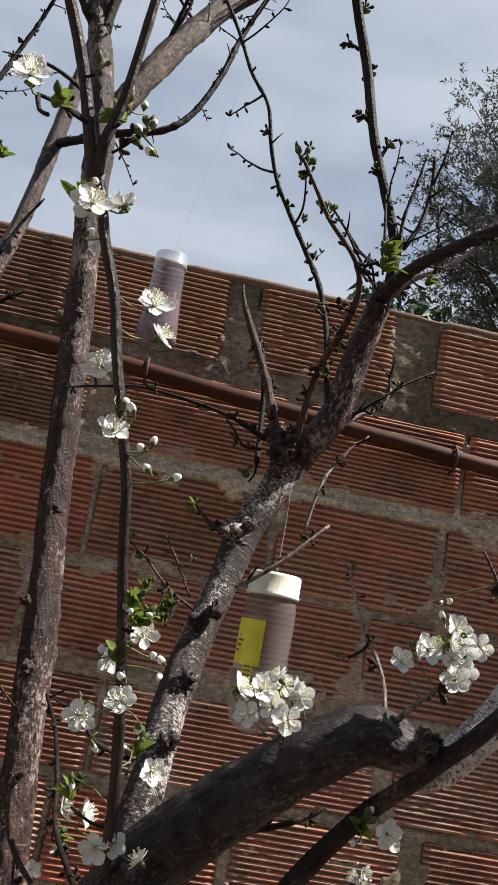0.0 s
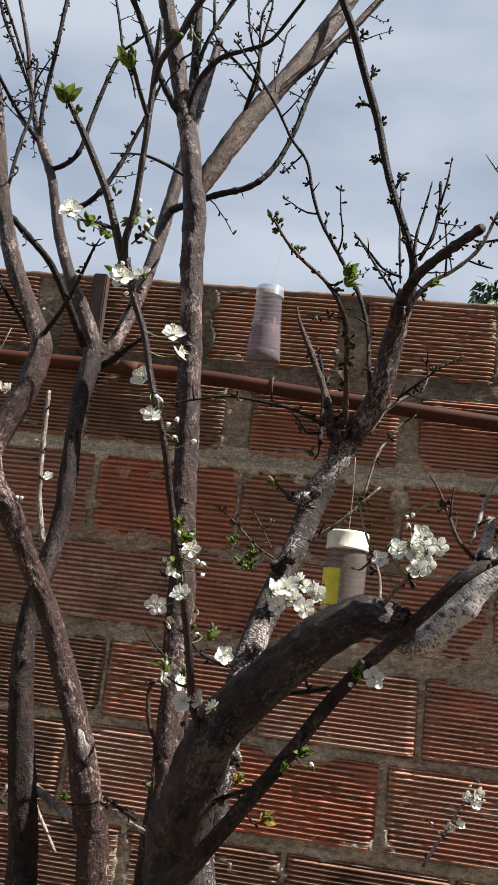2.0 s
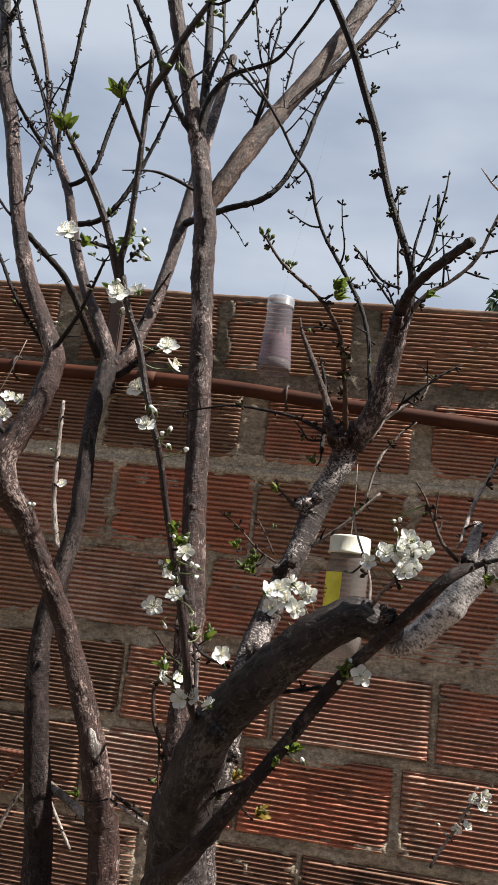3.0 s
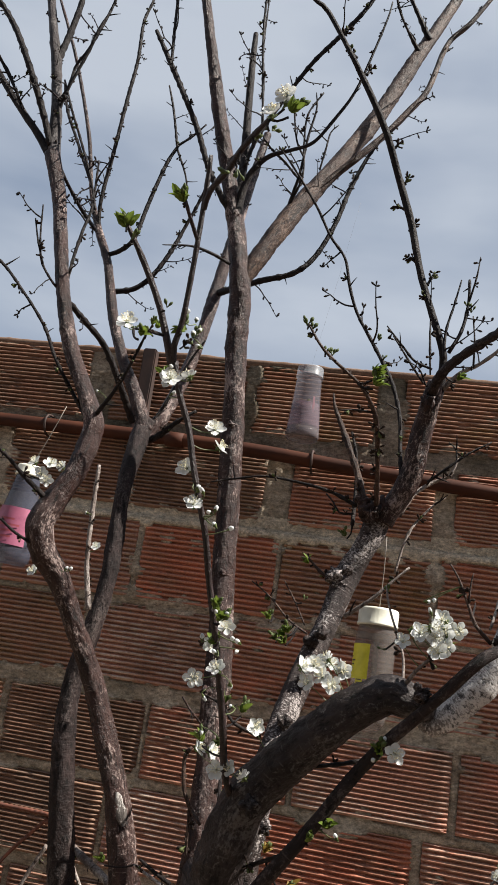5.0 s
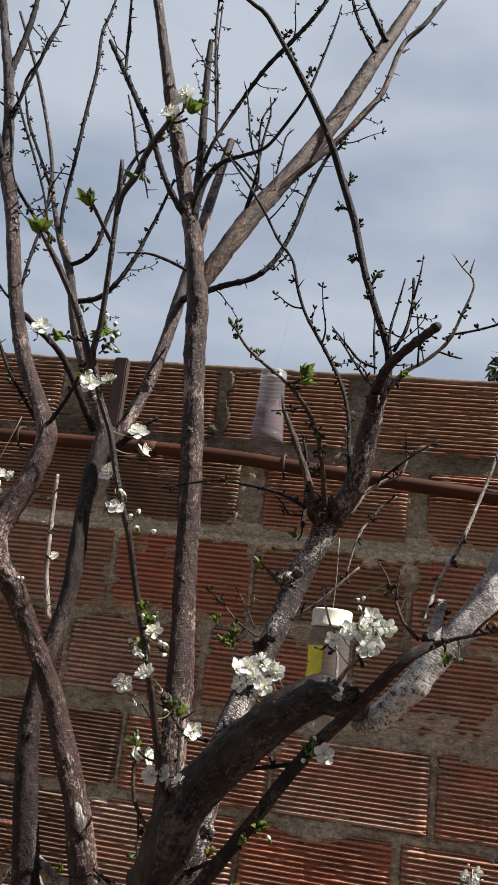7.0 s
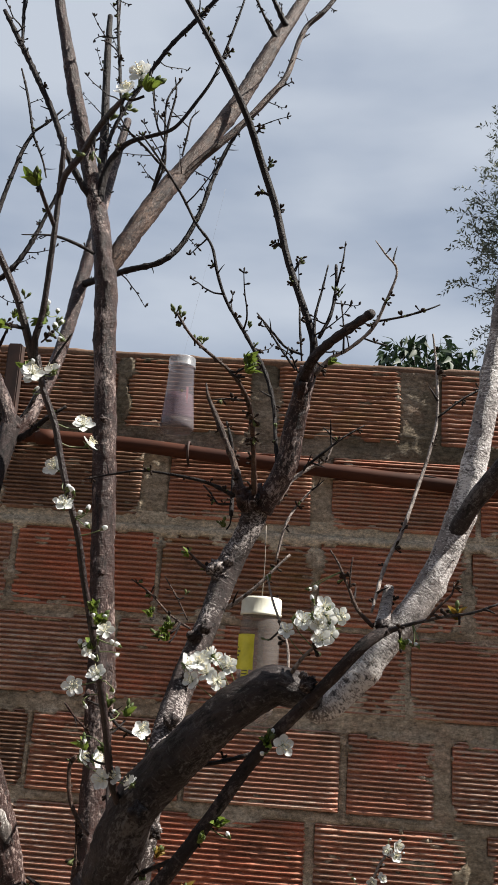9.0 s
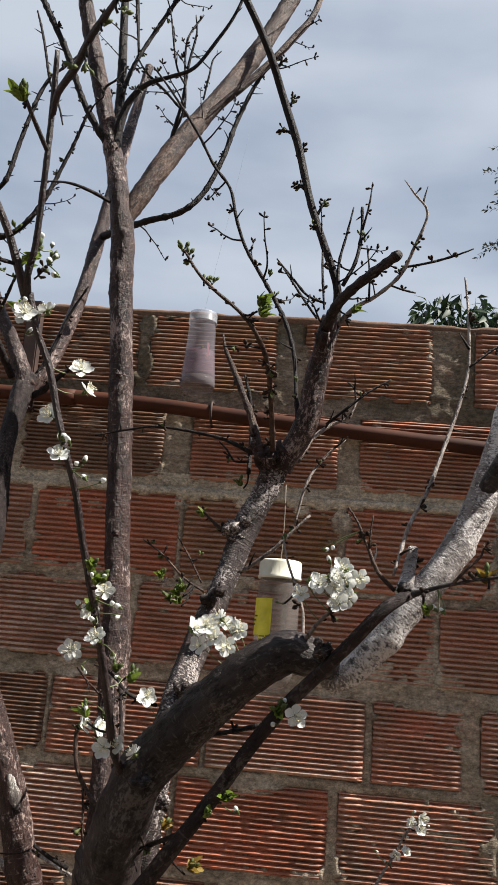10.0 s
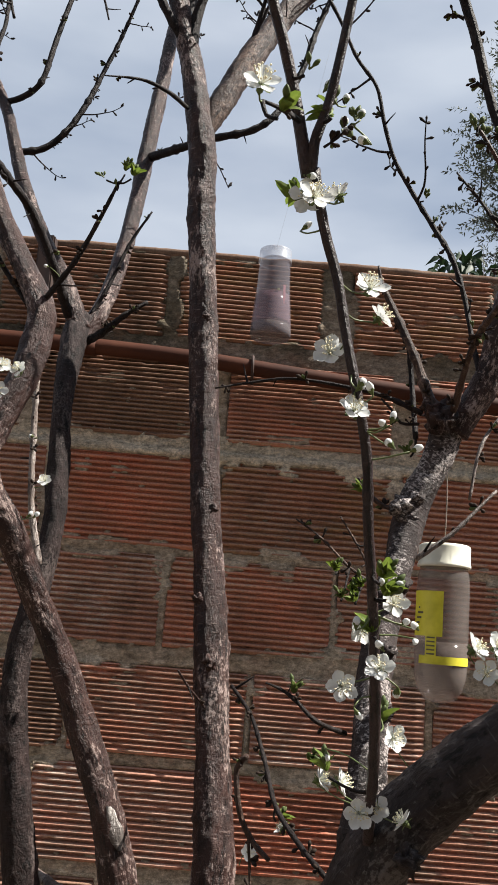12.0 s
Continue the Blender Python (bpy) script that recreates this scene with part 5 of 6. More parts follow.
# ---- blossom ----
def petal_shape(length, width, cup, lift, turn, seed):
    r = random.Random(seed)
    v, f = [], []
    rows, cols = 6, 5
    for i in range(rows + 1):
        u = i / rows
        half = width * 0.5 * math.sin(math.pi * (0.045 + 0.885 * u ** 1.35)) ** 0.8
        for j in range(cols + 1):
            w = j / cols * 2 - 1
            rr = length * (0.12 + 0.88 * u) * (1 - 0.10 * w * w * u) - (0.0007 if abs(w) < 0.3 and i == rows else 0)
            z = lift * rr + cup * (w * w) * half * 1.1 + cup * 0.5 * u * u * length + 0.0005 * r.uniform(-1, 1) * u
            x, y = rr, half * w
            c, s = math.cos(turn), math.sin(turn)
            v.append((x * c - y * s, x * s + y * c, z))
    for i in range(rows):
        for j in range(cols):
            a = i * (cols + 1) + j
            f.append((a, a + 1, a + cols + 2, a + cols + 1))
    return v, f


def flower_meshes(seed, openness):
    r = random.Random(seed)
    v, f = [], []
    for k in range(5):
        pv2, pf2 = petal_shape(r.uniform(0.0094, 0.0112), r.uniform(0.0072, 0.0086), 0.20 + 0.4 * (1 - openness), r.uniform(0.0, 0.25) + 1.1 * (1 - openness), k * math.tau / 5 + r.uniform(-0.12, 0.12), seed * 9 + k)
        o = len(v)
        v += pv2
        f += [tuple(a + o for a in q) for q in pf2]
    petals = mesh_from("petals", v, f, [MAT_PETAL])
    v, f, ix = [], [], []
    for k in range(24):
        a, lean = r.uniform(0, math.tau), r.uniform(0.15, 0.95)
        ln = r.uniform(0.0056, 0.0092)
        d = Vector((math.cos(a) * lean, math.sin(a) * lean, 1)).normalized()
        t, q = tube([(0, 0, 0, 0.00022), tuple(d * ln * 0.6) + (0.00019,), tuple(d * ln) + (0.00018,)], 3, 0.01)
        o = len(v)
        v += t
        f += [tuple(b + o for b in face) for face in q]
        ix += [0] * len(q)
        e = d * ln
        t, q = tube([tuple(e - d * 0.0003) + (0.0003,), tuple(e + d * 0.0002) + (0.00060,), tuple(e + d * 0.0007) + (0.0002,)], 4, 0.01)
        o = len(v)
        v += t
        f += [tuple(b + o for b in face) for face in q]
        ix += [1] * len(q)
    stamens = mesh_from("stamen_tuft", v, f, [MAT_FILAMENT, MAT_ANTHER], index=ix)
    v, f = lathe([(0.0004, -0.0055), (0.0010, -0.0045), (0.0018, -0.0025), (0.0022, -0.0004), (0.0016, 0.0003), (0.0002, 0.0001)], 9)
    for k in range(5):
        pv2, pf2 = petal_shape(0.0058, 0.0034, 0.1, -0.25, k * math.tau / 5 + 0.6, seed + k)
        o = len(v)
        v += [(a, b, c - 0.0008) for a, b, c in pv2]
        f += [tuple(a + o for a in q) for q in pf2]
    calyx = mesh_from("calyx", v, f, [MAT_BUD])
    return petals, stamens, calyx


FLOWERS = [flower_meshes(100 + i, 0.95 - 0.09 * (i % 3)) for i in range(6)]
fl_rng = random.Random(31)


def nearest_wood(p):
    p = Vector(p)
    q, r = min(wood_points, key=lambda w: (w[0] - p).length)
    return q, r


def stalk_to(p, d, radius=0.0005, mat=None, name="flower_stalk"):
    """A stalk that leaves the blossom's back and bends to the nearest wood."""
    a = Vector(p) - d * 0.004
    b, r = nearest_wood(p)
    if (b - a).length > 0.045:
        b = a + (b - a).normalized() * 0.014
    m = a.lerp(b, 0.5) - d * min(0.003, (b - a).length * 0.2)
    v, f = tube([(*a, radius), (*m, radius * 0.95), (*b, radius * 1.3)], 6, 0.004)
    return child(name, mesh_from(name, v, f, [mat or MAT_STALK]), tree, TREE_BACK)


def blossom(p, sideways):
    """An open white blossom; it looks towards -y and up, or away to a side."""
    petals, stamens, calyx = fl_rng.choice(FLOWERS)
    if sideways:
        d = Vector((fl_rng.choice((-1, 1)) * fl_rng.uniform(0.5, 1.0), fl_rng.uniform(-0.6, 0.3), fl_rng.uniform(-0.2, 0.9))).normalized()
    else:
        d = Vector((fl_rng.uniform(-0.55, 0.55), -1, fl_rng.uniform(-0.15, 0.75))).normalized()
    m = Matrix.Translation(p) @ d.to_track_quat("Z", "Y").to_matrix().to_4x4() @ Matrix.Rotation(fl_rng.uniform(0, 6.28), 4, "Z")
    m = m @ Matrix.Scale(fl_rng.uniform(0.86, 1.05), 4)
    ob = child("flower", petals, tree, TREE_BACK @ m, "open white plum blossom")
    child("stamen_tuft", stamens, ob, Matrix.Identity(4), "white filaments with pale yellow anthers")
    child("calyx", calyx, ob, Matrix.Identity(4), "green calyx")
    stalk_to(p, d)


def round_bud_meshes():
    v, f = lathe([(0.0002, 0.0052), (0.0016, 0.0048), (0.0028, 0.0034), (0.0033, 0.0016), (0.0028, -0.0004), (0.0014, -0.0018), (0.0003, -0.0021)], 12)
    for i, q in enumerate(v):
        a = math.atan2(q[1], q[0])
        k = 1 + 0.10 * math.sin(a * 3 + q[2] * 420) + 0.04 * math.sin(a * 5 - q[2] * 700)
        v[i] = (q[0] * k, q[1] * k, q[2])
    white = mesh_from("flower_bud", v, f, [MAT_PETAL])
    v, f = lathe([(0.0031, 0.0008), (0.0030, -0.0006), (0.0018, -0.0022), (0.0009, -0.0040), (0.0003, -0.0048)], 10)
    return white, mesh_from("bud_calyx", v, f, [MAT_BUD])


ROUND_BUD = round_bud_meshes()


def round_bud(p):
    """A closed white blossom bud on its stalk."""
    d = Vector((fl_rng.uniform(-0.8, 0.8), fl_rng.uniform(-0.7, 0.2), fl_rng.uniform(-0.3, 0.9))).normalized()
    m = Matrix.Translation(p) @ d.to_track_quat("Z", "Y").to_matrix().to_4x4() @ Matrix.Diagonal((fl_rng.uniform(0.50, 0.78), fl_rng.uniform(0.5, 0.76), fl_rng.uniform(0.56, 0.9), 1))
    ob = child("flower_bud", ROUND_BUD[0], tree, TREE_BACK @ m, "closed white blossom bud")
    child("bud_calyx", ROUND_BUD[1], ob, Matrix.Identity(4), "green calyx")
    stalk_to(p, d)


def leaf_mesh(length, width, fold, curl):
    v, f = [], []
    rows = 7
    for i in range(rows + 1):
        u = i / rows
        half = width * 0.5 * math.sin(math.pi * u) ** 0.8 * (1.15 - 0.3 * u) + 0.0003
        for w in (-1, -0.5, 0, 0.5, 1):
            v.append((half * w + 0.0004 * math.sin(u * 17) * w, length * u, fold * abs(w) * half + curl * u * u * length))
    for i in range(rows):
        for j in range(4):
            a = i * 5 + j
            f.append((a, a + 1, a + 6, a + 5))
    return v, f


LEAF_MESHES = {}
for _k, _m in MAT_LEAF.items():
    LEAF_MESHES[_k] = []
    for _i, (_ln, _wd, _fo, _cu) in enumerate(((0.020, 0.0080, 0.7, -0.35), (0.017, 0.0064, 0.9, 0.25), (0.022, 0.0092, 0.5, -0.5), (0.012, 0.0056, 1.0, 0.1))):
        _v, _f = leaf_mesh(_ln, _wd, _fo, _cu)
        LEAF_MESHES[_k].append(mesh_from("leaf", _v, _f, [_m]))


def green_bud_mesh(seed):
    r = random.Random(seed)
    ln, rad = r.uniform(0.003, 0.007), r.uniform(0.0011, 0.0017)
    v, f, ix = [], [], []
    for nodes, m in (([(0, 0, 0, 0.0006), (0.0004, 0, ln * 0.6, 0.0005), (0, 0, ln, 0.0007)], 0), ([(0, 0, ln - 0.0006, 0.0006), (0, 0, ln + rad * 0.7, rad * 0.9), (0, 0, ln + rad * 1.8, rad), (0, 0, ln + rad * 3.2, 0.0004)], 1)):
        t, g = tube(nodes, 8, 0.003)
        o = len(v)
        v += t
        f += [tuple(b + o for b in face) for face in g]
        ix += [m] * len(g)
    return mesh_from("green_bud", v, f, [MAT_STALK, MAT_BUD], index=ix)


GREEN_BUDS = [green_bud_mesh(200 + i) for i in range(5)]


def leaf_tuft(p, count, tone):
    """A tuft of young leaves just out of its bud, on a short spur."""
    q, r = nearest_wood(p)
    out = Vector(p) - q
    out = (out.normalized() if out.length > 0.002 else Vector((0, -0.4, 0.8))) * 0.8 + Vector((0, -0.15, 1.1))
    out.normalize()
    base = Vector(p) - out * 0.007
    stalk_to(base, out, 0.0011, MAT_TWIG, "spur")
    for k in range(count * 2 + 6):
        a = fl_rng.uniform(0, 6.28)
        side = out.cross(Vector((math.cos(a), math.sin(a), 0.3))).normalized()
        d = (out + side * fl_rng.uniform(0.1, 0.8)).normalized()
        m = Matrix.Translation(base) @ d.to_track_quat("Y", "Z").to_matrix().to_4x4() @ Matrix.Rotation(fl_rng.uniform(-1.4, 1.4), 4, "Y")
        child("leaf", fl_rng.choice(LEAF_MESHES[tone]), tree, TREE_BACK @ m @ Matrix.Scale(fl_rng.uniform(0.38, 0.78), 4))
    for k in range(count // 2 + 2):
        d = (out + Vector((fl_rng.uniform(-0.9, 0.9), fl_rng.uniform(-0.9, 0.4), fl_rng.uniform(-0.3, 0.5)))).normalized()
        m = Matrix.Translation(base + out * 0.003) @ d.to_track_quat("Z", "Y").to_matrix().to_4x4()
        child("green_bud", fl_rng.choice(GREEN_BUDS), tree, TREE_BACK @ m @ Matrix.Scale(fl_rng.uniform(1.0, 1.45), 4))


def green_cluster(p, count):
    """Swelling green buds on short stalks at a spur's end."""
    q, r0 = nearest_wood(p)
    if (q - Vector(p)).length > 0.03:
        return
    up = ((Vector(p) - q) * 0.5 + Vector((0, 0, 0.006))).normalized()
    a = Vector(p) - up * 0.004
    for k in range(count):
        d = (up + Vector((fl_rng.uniform(-0.9, 0.9), fl_rng.uniform(-0.6, 0.5), fl_rng.uniform(-0.2, 0.5)))).normalized()
        m = Matrix.Translation(a) @ d.to_track_quat("Z", "Y").to_matrix().to_4x4()
        child("green_bud", fl_rng.choice(GREEN_BUDS), tree, TREE_BACK @ m)
    stalk_to(a, up, 0.0010, MAT_TWIG, "spur")


# open blossoms: place, whether seen from the side
blossom((0.708, 0.920, 1.322), False)
blossom((0.723, 0.915, 1.331), False)
blossom((0.736, 0.910, 1.328), False)
blossom((0.740, 0.912, 1.315), False)
blossom((0.758, 0.925, 1.338), False)
blossom((0.748, 0.920, 1.321), False)
blossom((0.630, 0.945, 1.294), False)
blossom((0.636, 0.940, 1.282), False)
blossom((0.622, 0.945, 1.275), False)
blossom((0.655, 0.950, 1.290), False)
blossom((0.523, 0.833, 1.485), False)
blossom((0.529, 0.833, 1.468), True)
blossom((0.544, 0.890, 1.276), False)
blossom((0.522, 0.895, 1.265), False)
blossom((0.556, 0.955, 1.189), False)
blossom((0.572, 0.950, 1.182), True)
blossom((0.515, 0.825, 1.412), False)
blossom((0.502, 0.833, 1.446), False)
blossom((0.486, 0.790, 1.516), False)
blossom((0.500, 0.800, 1.523), True)
blossom((0.549, 0.880, 1.313), False)
blossom((0.533, 0.900, 1.298), False)
blossom((0.642, 0.950, 1.295), False)
blossom((0.615, 0.950, 1.289), True)
blossom((0.747, 0.920, 1.334), False)
blossom((0.742, 0.925, 1.346), False)
blossom((0.708, 0.910, 1.224), False)
blossom((0.520, 0.970, 1.201), True)
blossom((0.561, 1.020, 1.096), False)
blossom((0.571, 1.020, 1.107), False)
blossom((0.882, 1.600, 1.043), False)
blossom((0.897, 1.600, 1.050), False)
blossom((0.895, 1.600, 1.032), False)
blossom((0.860, 1.600, 0.997), False)
blossom((0.874, 1.600, 1.002), False)
blossom((0.575, 0.645, 1.684), False)
blossom((0.584, 0.650, 1.705), False)
blossom((0.455, 0.740, 1.546), False)
blossom((0.233, 1.150, 1.517), False)
blossom((0.223, 1.150, 1.502), False)
blossom((0.250, 1.150, 1.514), False)
blossom((0.232, 1.150, 1.493), False)
blossom((0.234, 1.380, 1.447), False)
blossom((0.153, 1.200, 1.380), True)
blossom((0.217, 1.200, 1.379), False)
blossom((0.482, 0.800, 1.521), False)
blossom((0.544, 0.955, 1.185), False)
blossom((0.533, 0.970, 1.200), True)
blossom((0.488, 1.300, 1.078), False)
blossom((0.206, 1.160, 1.519), False)
blossom((0.571, 0.990, 1.227), False)
blossom((0.514, 1.200, 1.121), True)
blossom((0.646, 0.938, 1.276), False)
blossom((0.627, 0.938, 1.291), False)
blossom((0.639, 0.944, 1.299), True)
blossom((0.651, 0.952, 1.293), True)
blossom((0.733, 0.908, 1.336), True)
blossom((0.716, 0.922, 1.333), True)
round_bud((0.518, 0.825, 1.425))
round_bud((0.531, 0.825, 1.406))
round_bud((0.536, 0.825, 1.409))
round_bud((0.536, 0.830, 1.396))
round_bud((0.550, 0.830, 1.394))
round_bud((0.540, 0.870, 1.324))
round_bud((0.549, 0.870, 1.324))
round_bud((0.556, 0.900, 1.263))
round_bud((0.533, 0.900, 1.250))
round_bud((0.556, 0.880, 1.303))
round_bud((0.562, 0.880, 1.293))
round_bud((0.562, 0.880, 1.301))
round_bud((0.542, 0.880, 1.289))
round_bud((0.528, 0.880, 1.301))
round_bud((0.733, 0.920, 1.363))
round_bud((0.727, 0.920, 1.361))
round_bud((0.731, 0.920, 1.352))
round_bud((0.552, 0.950, 1.244))
round_bud((0.523, 0.960, 1.218))
round_bud((0.553, 1.020, 1.118))
round_bud((0.548, 1.020, 1.096))
round_bud((0.557, 1.020, 1.074))
round_bud((0.691, 0.915, 1.216))
round_bud((0.698, 0.915, 1.234))
round_bud((0.830, 1.600, 1.000))
round_bud((0.877, 1.600, 1.022))
round_bud((0.886, 1.600, 1.059))
round_bud((0.908, 1.600, 1.040))
round_bud((0.843, 1.600, 0.988))
round_bud((0.240, 1.250, 1.658))
round_bud((0.220, 1.350, 1.493))
round_bud((0.268, 1.200, 1.387))
round_bud((0.262, 1.200, 1.387))
round_bud((0.484, 0.810, 1.509))
round_bud((0.821, 0.885, 1.312))
round_bud((0.815, 0.885, 1.314))
round_bud((0.663, 0.940, 1.145))
round_bud((0.484, 0.790, 1.528))
round_bud((0.117, 1.190, 1.564))
round_bud((0.518, 0.820, 1.426))
round_bud((0.523, 0.820, 1.423))
round_bud((0.502, 0.780, 1.548))
round_bud((0.508, 0.780, 1.559))
round_bud((0.510, 0.780, 1.544))
round_bud((0.488, 0.790, 1.567))
round_bud((0.500, 0.790, 1.560))
round_bud((0.501, 0.790, 1.574))
round_bud((0.491, 0.790, 1.581))
leaf_tuft((0.665, 0.905, 1.572), 7, "b")
leaf_tuft((0.662, 0.905, 1.582), 5, "b")
leaf_tuft((0.576, 1.235, 1.439), 2, "b")
leaf_tuft((0.571, 1.160, 1.341), 7, "b")
leaf_tuft((0.565, 1.160, 1.336), 5, "b")
leaf_tuft((0.554, 1.170, 1.330), 3, "d")
leaf_tuft((0.560, 0.970, 1.246), 4, "b")
leaf_tuft((0.809, 0.885, 1.313), 5, "b")
leaf_tuft((0.641, 0.935, 1.143), 2, "b")
leaf_tuft((0.654, 0.940, 1.155), 4, "b")
leaf_tuft((0.589, 1.050, 1.112), 4, "o")
leaf_tuft((0.624, 1.000, 1.088), 4, "o")
leaf_tuft((0.621, 1.225, 1.478), 2, "d")
leaf_tuft((0.755, 1.120, 1.667), 3, "b")
leaf_tuft((0.502, 0.685, 1.638), 8, "b")
leaf_tuft((0.441, 0.729, 1.638), 8, "b")
leaf_tuft((0.323, 1.200, 1.754), 4, "b")
leaf_tuft((0.469, 0.745, 1.543), 3, "b")
leaf_tuft((0.593, 0.645, 1.693), 4, "b")
leaf_tuft((0.521, 0.965, 1.214), 3, "b")
leaf_tuft((0.536, 0.890, 1.302), 3, "b")
leaf_tuft((0.694, 0.915, 1.228), 4, "b")
leaf_tuft((0.745, 0.925, 1.326), 3, "b")
leaf_tuft((0.739, 0.920, 1.338), 3, "b")
leaf_tuft((0.560, 1.020, 1.108), 3, "b")
leaf_tuft((0.344, 1.300, 1.029), 3, "b")
leaf_tuft((0.476, 0.810, 1.530), 3, "b")
leaf_tuft((0.545, 0.870, 1.323), 3, "b")
leaf_tuft((0.332, 1.200, 1.749), 4, "b")
leaf_tuft((0.489, 0.785, 1.564), 3, "b")
leaf_tuft((0.516, 1.200, 1.135), 4, "b")
leaf_tuft((0.515, 1.120, 1.250), 3, "d")
leaf_tuft((0.524, 1.050, 1.205), 1, "d")
leaf_tuft((0.547, 1.150, 1.354), 3, "b")
leaf_tuft((0.541, 0.860, 1.332), 3, "b")
leaf_tuft((0.567, 1.170, 1.328), 4, "b")
leaf_tuft((0.853, 0.880, 1.341), 3, "o")
green_cluster((0.690, 1.003, 1.381), 4)
green_cluster((0.532, 0.695, 1.666), 5)
green_cluster((0.544, 0.690, 1.660), 4)
green_cluster((0.560, 0.672, 1.684), 5)
green_cluster((0.578, 0.655, 1.678), 4)
green_cluster((0.584, 0.648, 1.696), 4)
green_cluster((0.591, 0.866, 1.613), 6)
green_cluster((0.599, 0.868, 1.609), 4)
green_cluster((0.611, 0.880, 1.590), 5)
green_cluster((0.617, 0.885, 1.591), 4)
green_cluster((0.646, 1.250, 1.768), 6)
green_cluster((0.654, 1.250, 1.739), 5)
green_cluster((0.658, 0.930, 1.595), 4)
green_cluster((0.761, 1.180, 1.793), 5)
green_cluster((0.767, 1.180, 1.786), 4)
green_cluster((0.645, 1.220, 1.613), 4)
green_cluster((0.688, 1.220, 1.612), 4)
green_cluster((0.506, 0.785, 1.562), 5)
green_cluster((0.481, 0.765, 1.577), 3)
green_cluster((0.449, 0.735, 1.626), 3)
green_cluster((0.502, 0.687, 1.638), 5)
green_cluster((0.587, 0.650, 1.700), 5)
green_cluster((0.548, 0.870, 1.320), 4)
green_cluster((0.747, 0.925, 1.344), 5)
green_cluster((0.736, 0.920, 1.358), 4)
green_cluster((0.687, 1.000, 1.318), 3)
green_cluster((0.313, 1.200, 1.732), 5)
green_cluster((0.298, 1.200, 1.741), 5)
green_cluster((0.895, 1.600, 1.035), 4)
green_cluster((0.137, 1.200, 1.453), 6)
green_cluster((0.124, 1.200, 1.464), 5)
green_cluster((0.138, 1.200, 1.540), 4)
green_cluster((0.202, 1.160, 1.534), 4)
green_cluster((0.142, 1.260, 1.648), 4)
green_cluster((0.458, 1.300, 1.076), 4)
green_cluster((0.586, 1.200, 1.384), 3)


# ---- hanging bottles ----
def hang_string(parent, a, b, r=0.0006):
    v, f = tube([(*a, r), ((a[0] + b[0]) / 2 + 0.001, (a[1] + b[1]) / 2, (a[2] + b[2]) / 2, r), (*b, r)], 5, 0.03)
    return child("string", mesh_from("string", v, f, [MAT_STRING]), parent, label="thin hanging string")


def arc_label(radius, z0, z1, a0, a1, lift=0.0006, taper=0.0):
    v, f = [], []
    n = 24
    for i in range(n + 1):
        a = a0 + (a1 - a0) * i / n
        for z, k in ((z0, 0.0), (z0 + (z1 - z0) / 2, 0.5), (z1, 1.0)):
            r = radius + lift + taper * k
            v.append((r * math.cos(a), r * math.sin(a), z))
    for i in range(n):
        for k in (0, 1):
            b = i * 3 + k
            f.append((b, b + 3, b + 4, b + 1))
    return v, f


def make_bottle(label, m, body, cap_r, cap_h, plastic, cap):
    """A plastic bottle with a wide screw cap; its origin is the middle of the cap's top."""
    b = new("bottle", None)
    b.matrix_world = m
    tagged(b, label, "bottle", "hanging bottles in the tree")
    v, f = lathe(body, 40)
    child("body", mesh_from("body", v, f, [plastic]), b, label="cloudy see-through plastic")
    prof = [(0.0005, -0.0008), (cap_r - 0.003, -0.0006), (cap_r - 0.0008, -0.0018), (cap_r, -0.004), (cap_r, -cap_h + 0.004), (cap_r + 0.0007, -cap_h + 0.003), (cap_r + 0.0007, -cap_h), (cap_r - 0.002, -cap_h)]
    v, f = lathe(prof, 60)
    for i, q in enumerate(v):
        ring = i // 60
        if 2 < ring < 5 and i % 2:
            v[i] = (q[0] * 0.985, q[1] * 0.985, q[2])
    child("cap", mesh_from("cap", v, f, [cap]), b, label="ribbed plastic screw cap")
    return b


# the trap with the yellow label
b1 = make_bottle("clear plastic bottle with white cap and torn yellow label", pose(0.677, 1.285, 1.391, 0, 1.5, 0),
                 [(0.0235, -0.018), (0.0245, -0.026), (0.0262, -0.034), (0.0270, -0.045), (0.0270, -0.118), (0.0262, -0.134), (0.0225, -0.148), (0.0150, -0.157), (0.0060, -0.160), (0.0004, -0.159)], 0.0268, 0.0245, MAT_PET, MAT_CAP)
v, f = arc_label(0.0270, -0.095, -0.050, radians(178), radians(258))
child("label", mesh_from("label", v, f, [MAT_YELLOW]), b1, label="torn faded yellow paper label")
v, f = arc_label(0.0270, -0.122, -0.114, radians(205), radians(330))
child("label_strip", mesh_from("label_strip", v, f, [MAT_YELLOW]), b1, label="yellow strip left of the label")
v, f = arc_label(0.0270, -0.116, -0.092, radians(222), radians(246), 0.0007)
child("label_corner", mesh_from("label_corner", v, f, [MAT_YELLOW]), b1)
for k in range(4):
    v, f = arc_label(0.0270, -0.083 + 0.005 * k, -0.081 + 0.005 * k, radians(190 + 3 * k), radians(204 + 5 * (k % 3)), 0.0010)
    child("print_bar", mesh_from("print_bar", v, f, [MAT_INK]), b1)
for k in range(5):
    v, f = arc_label(0.0270, -0.113 + 0.004 * k, -0.1115 + 0.004 * k, radians(225), radians(243), 0.0011)
    child("print_bar", mesh_from("print_bar", v, f, [MAT_INK]), b1)
v, f = lathe([(0.0004, -0.100), (0.0262, -0.100), (0.0262, -0.117), (0.0254, -0.133), (0.0215, -0.147), (0.0140, -0.1555), (0.0004, -0.158)], 32)
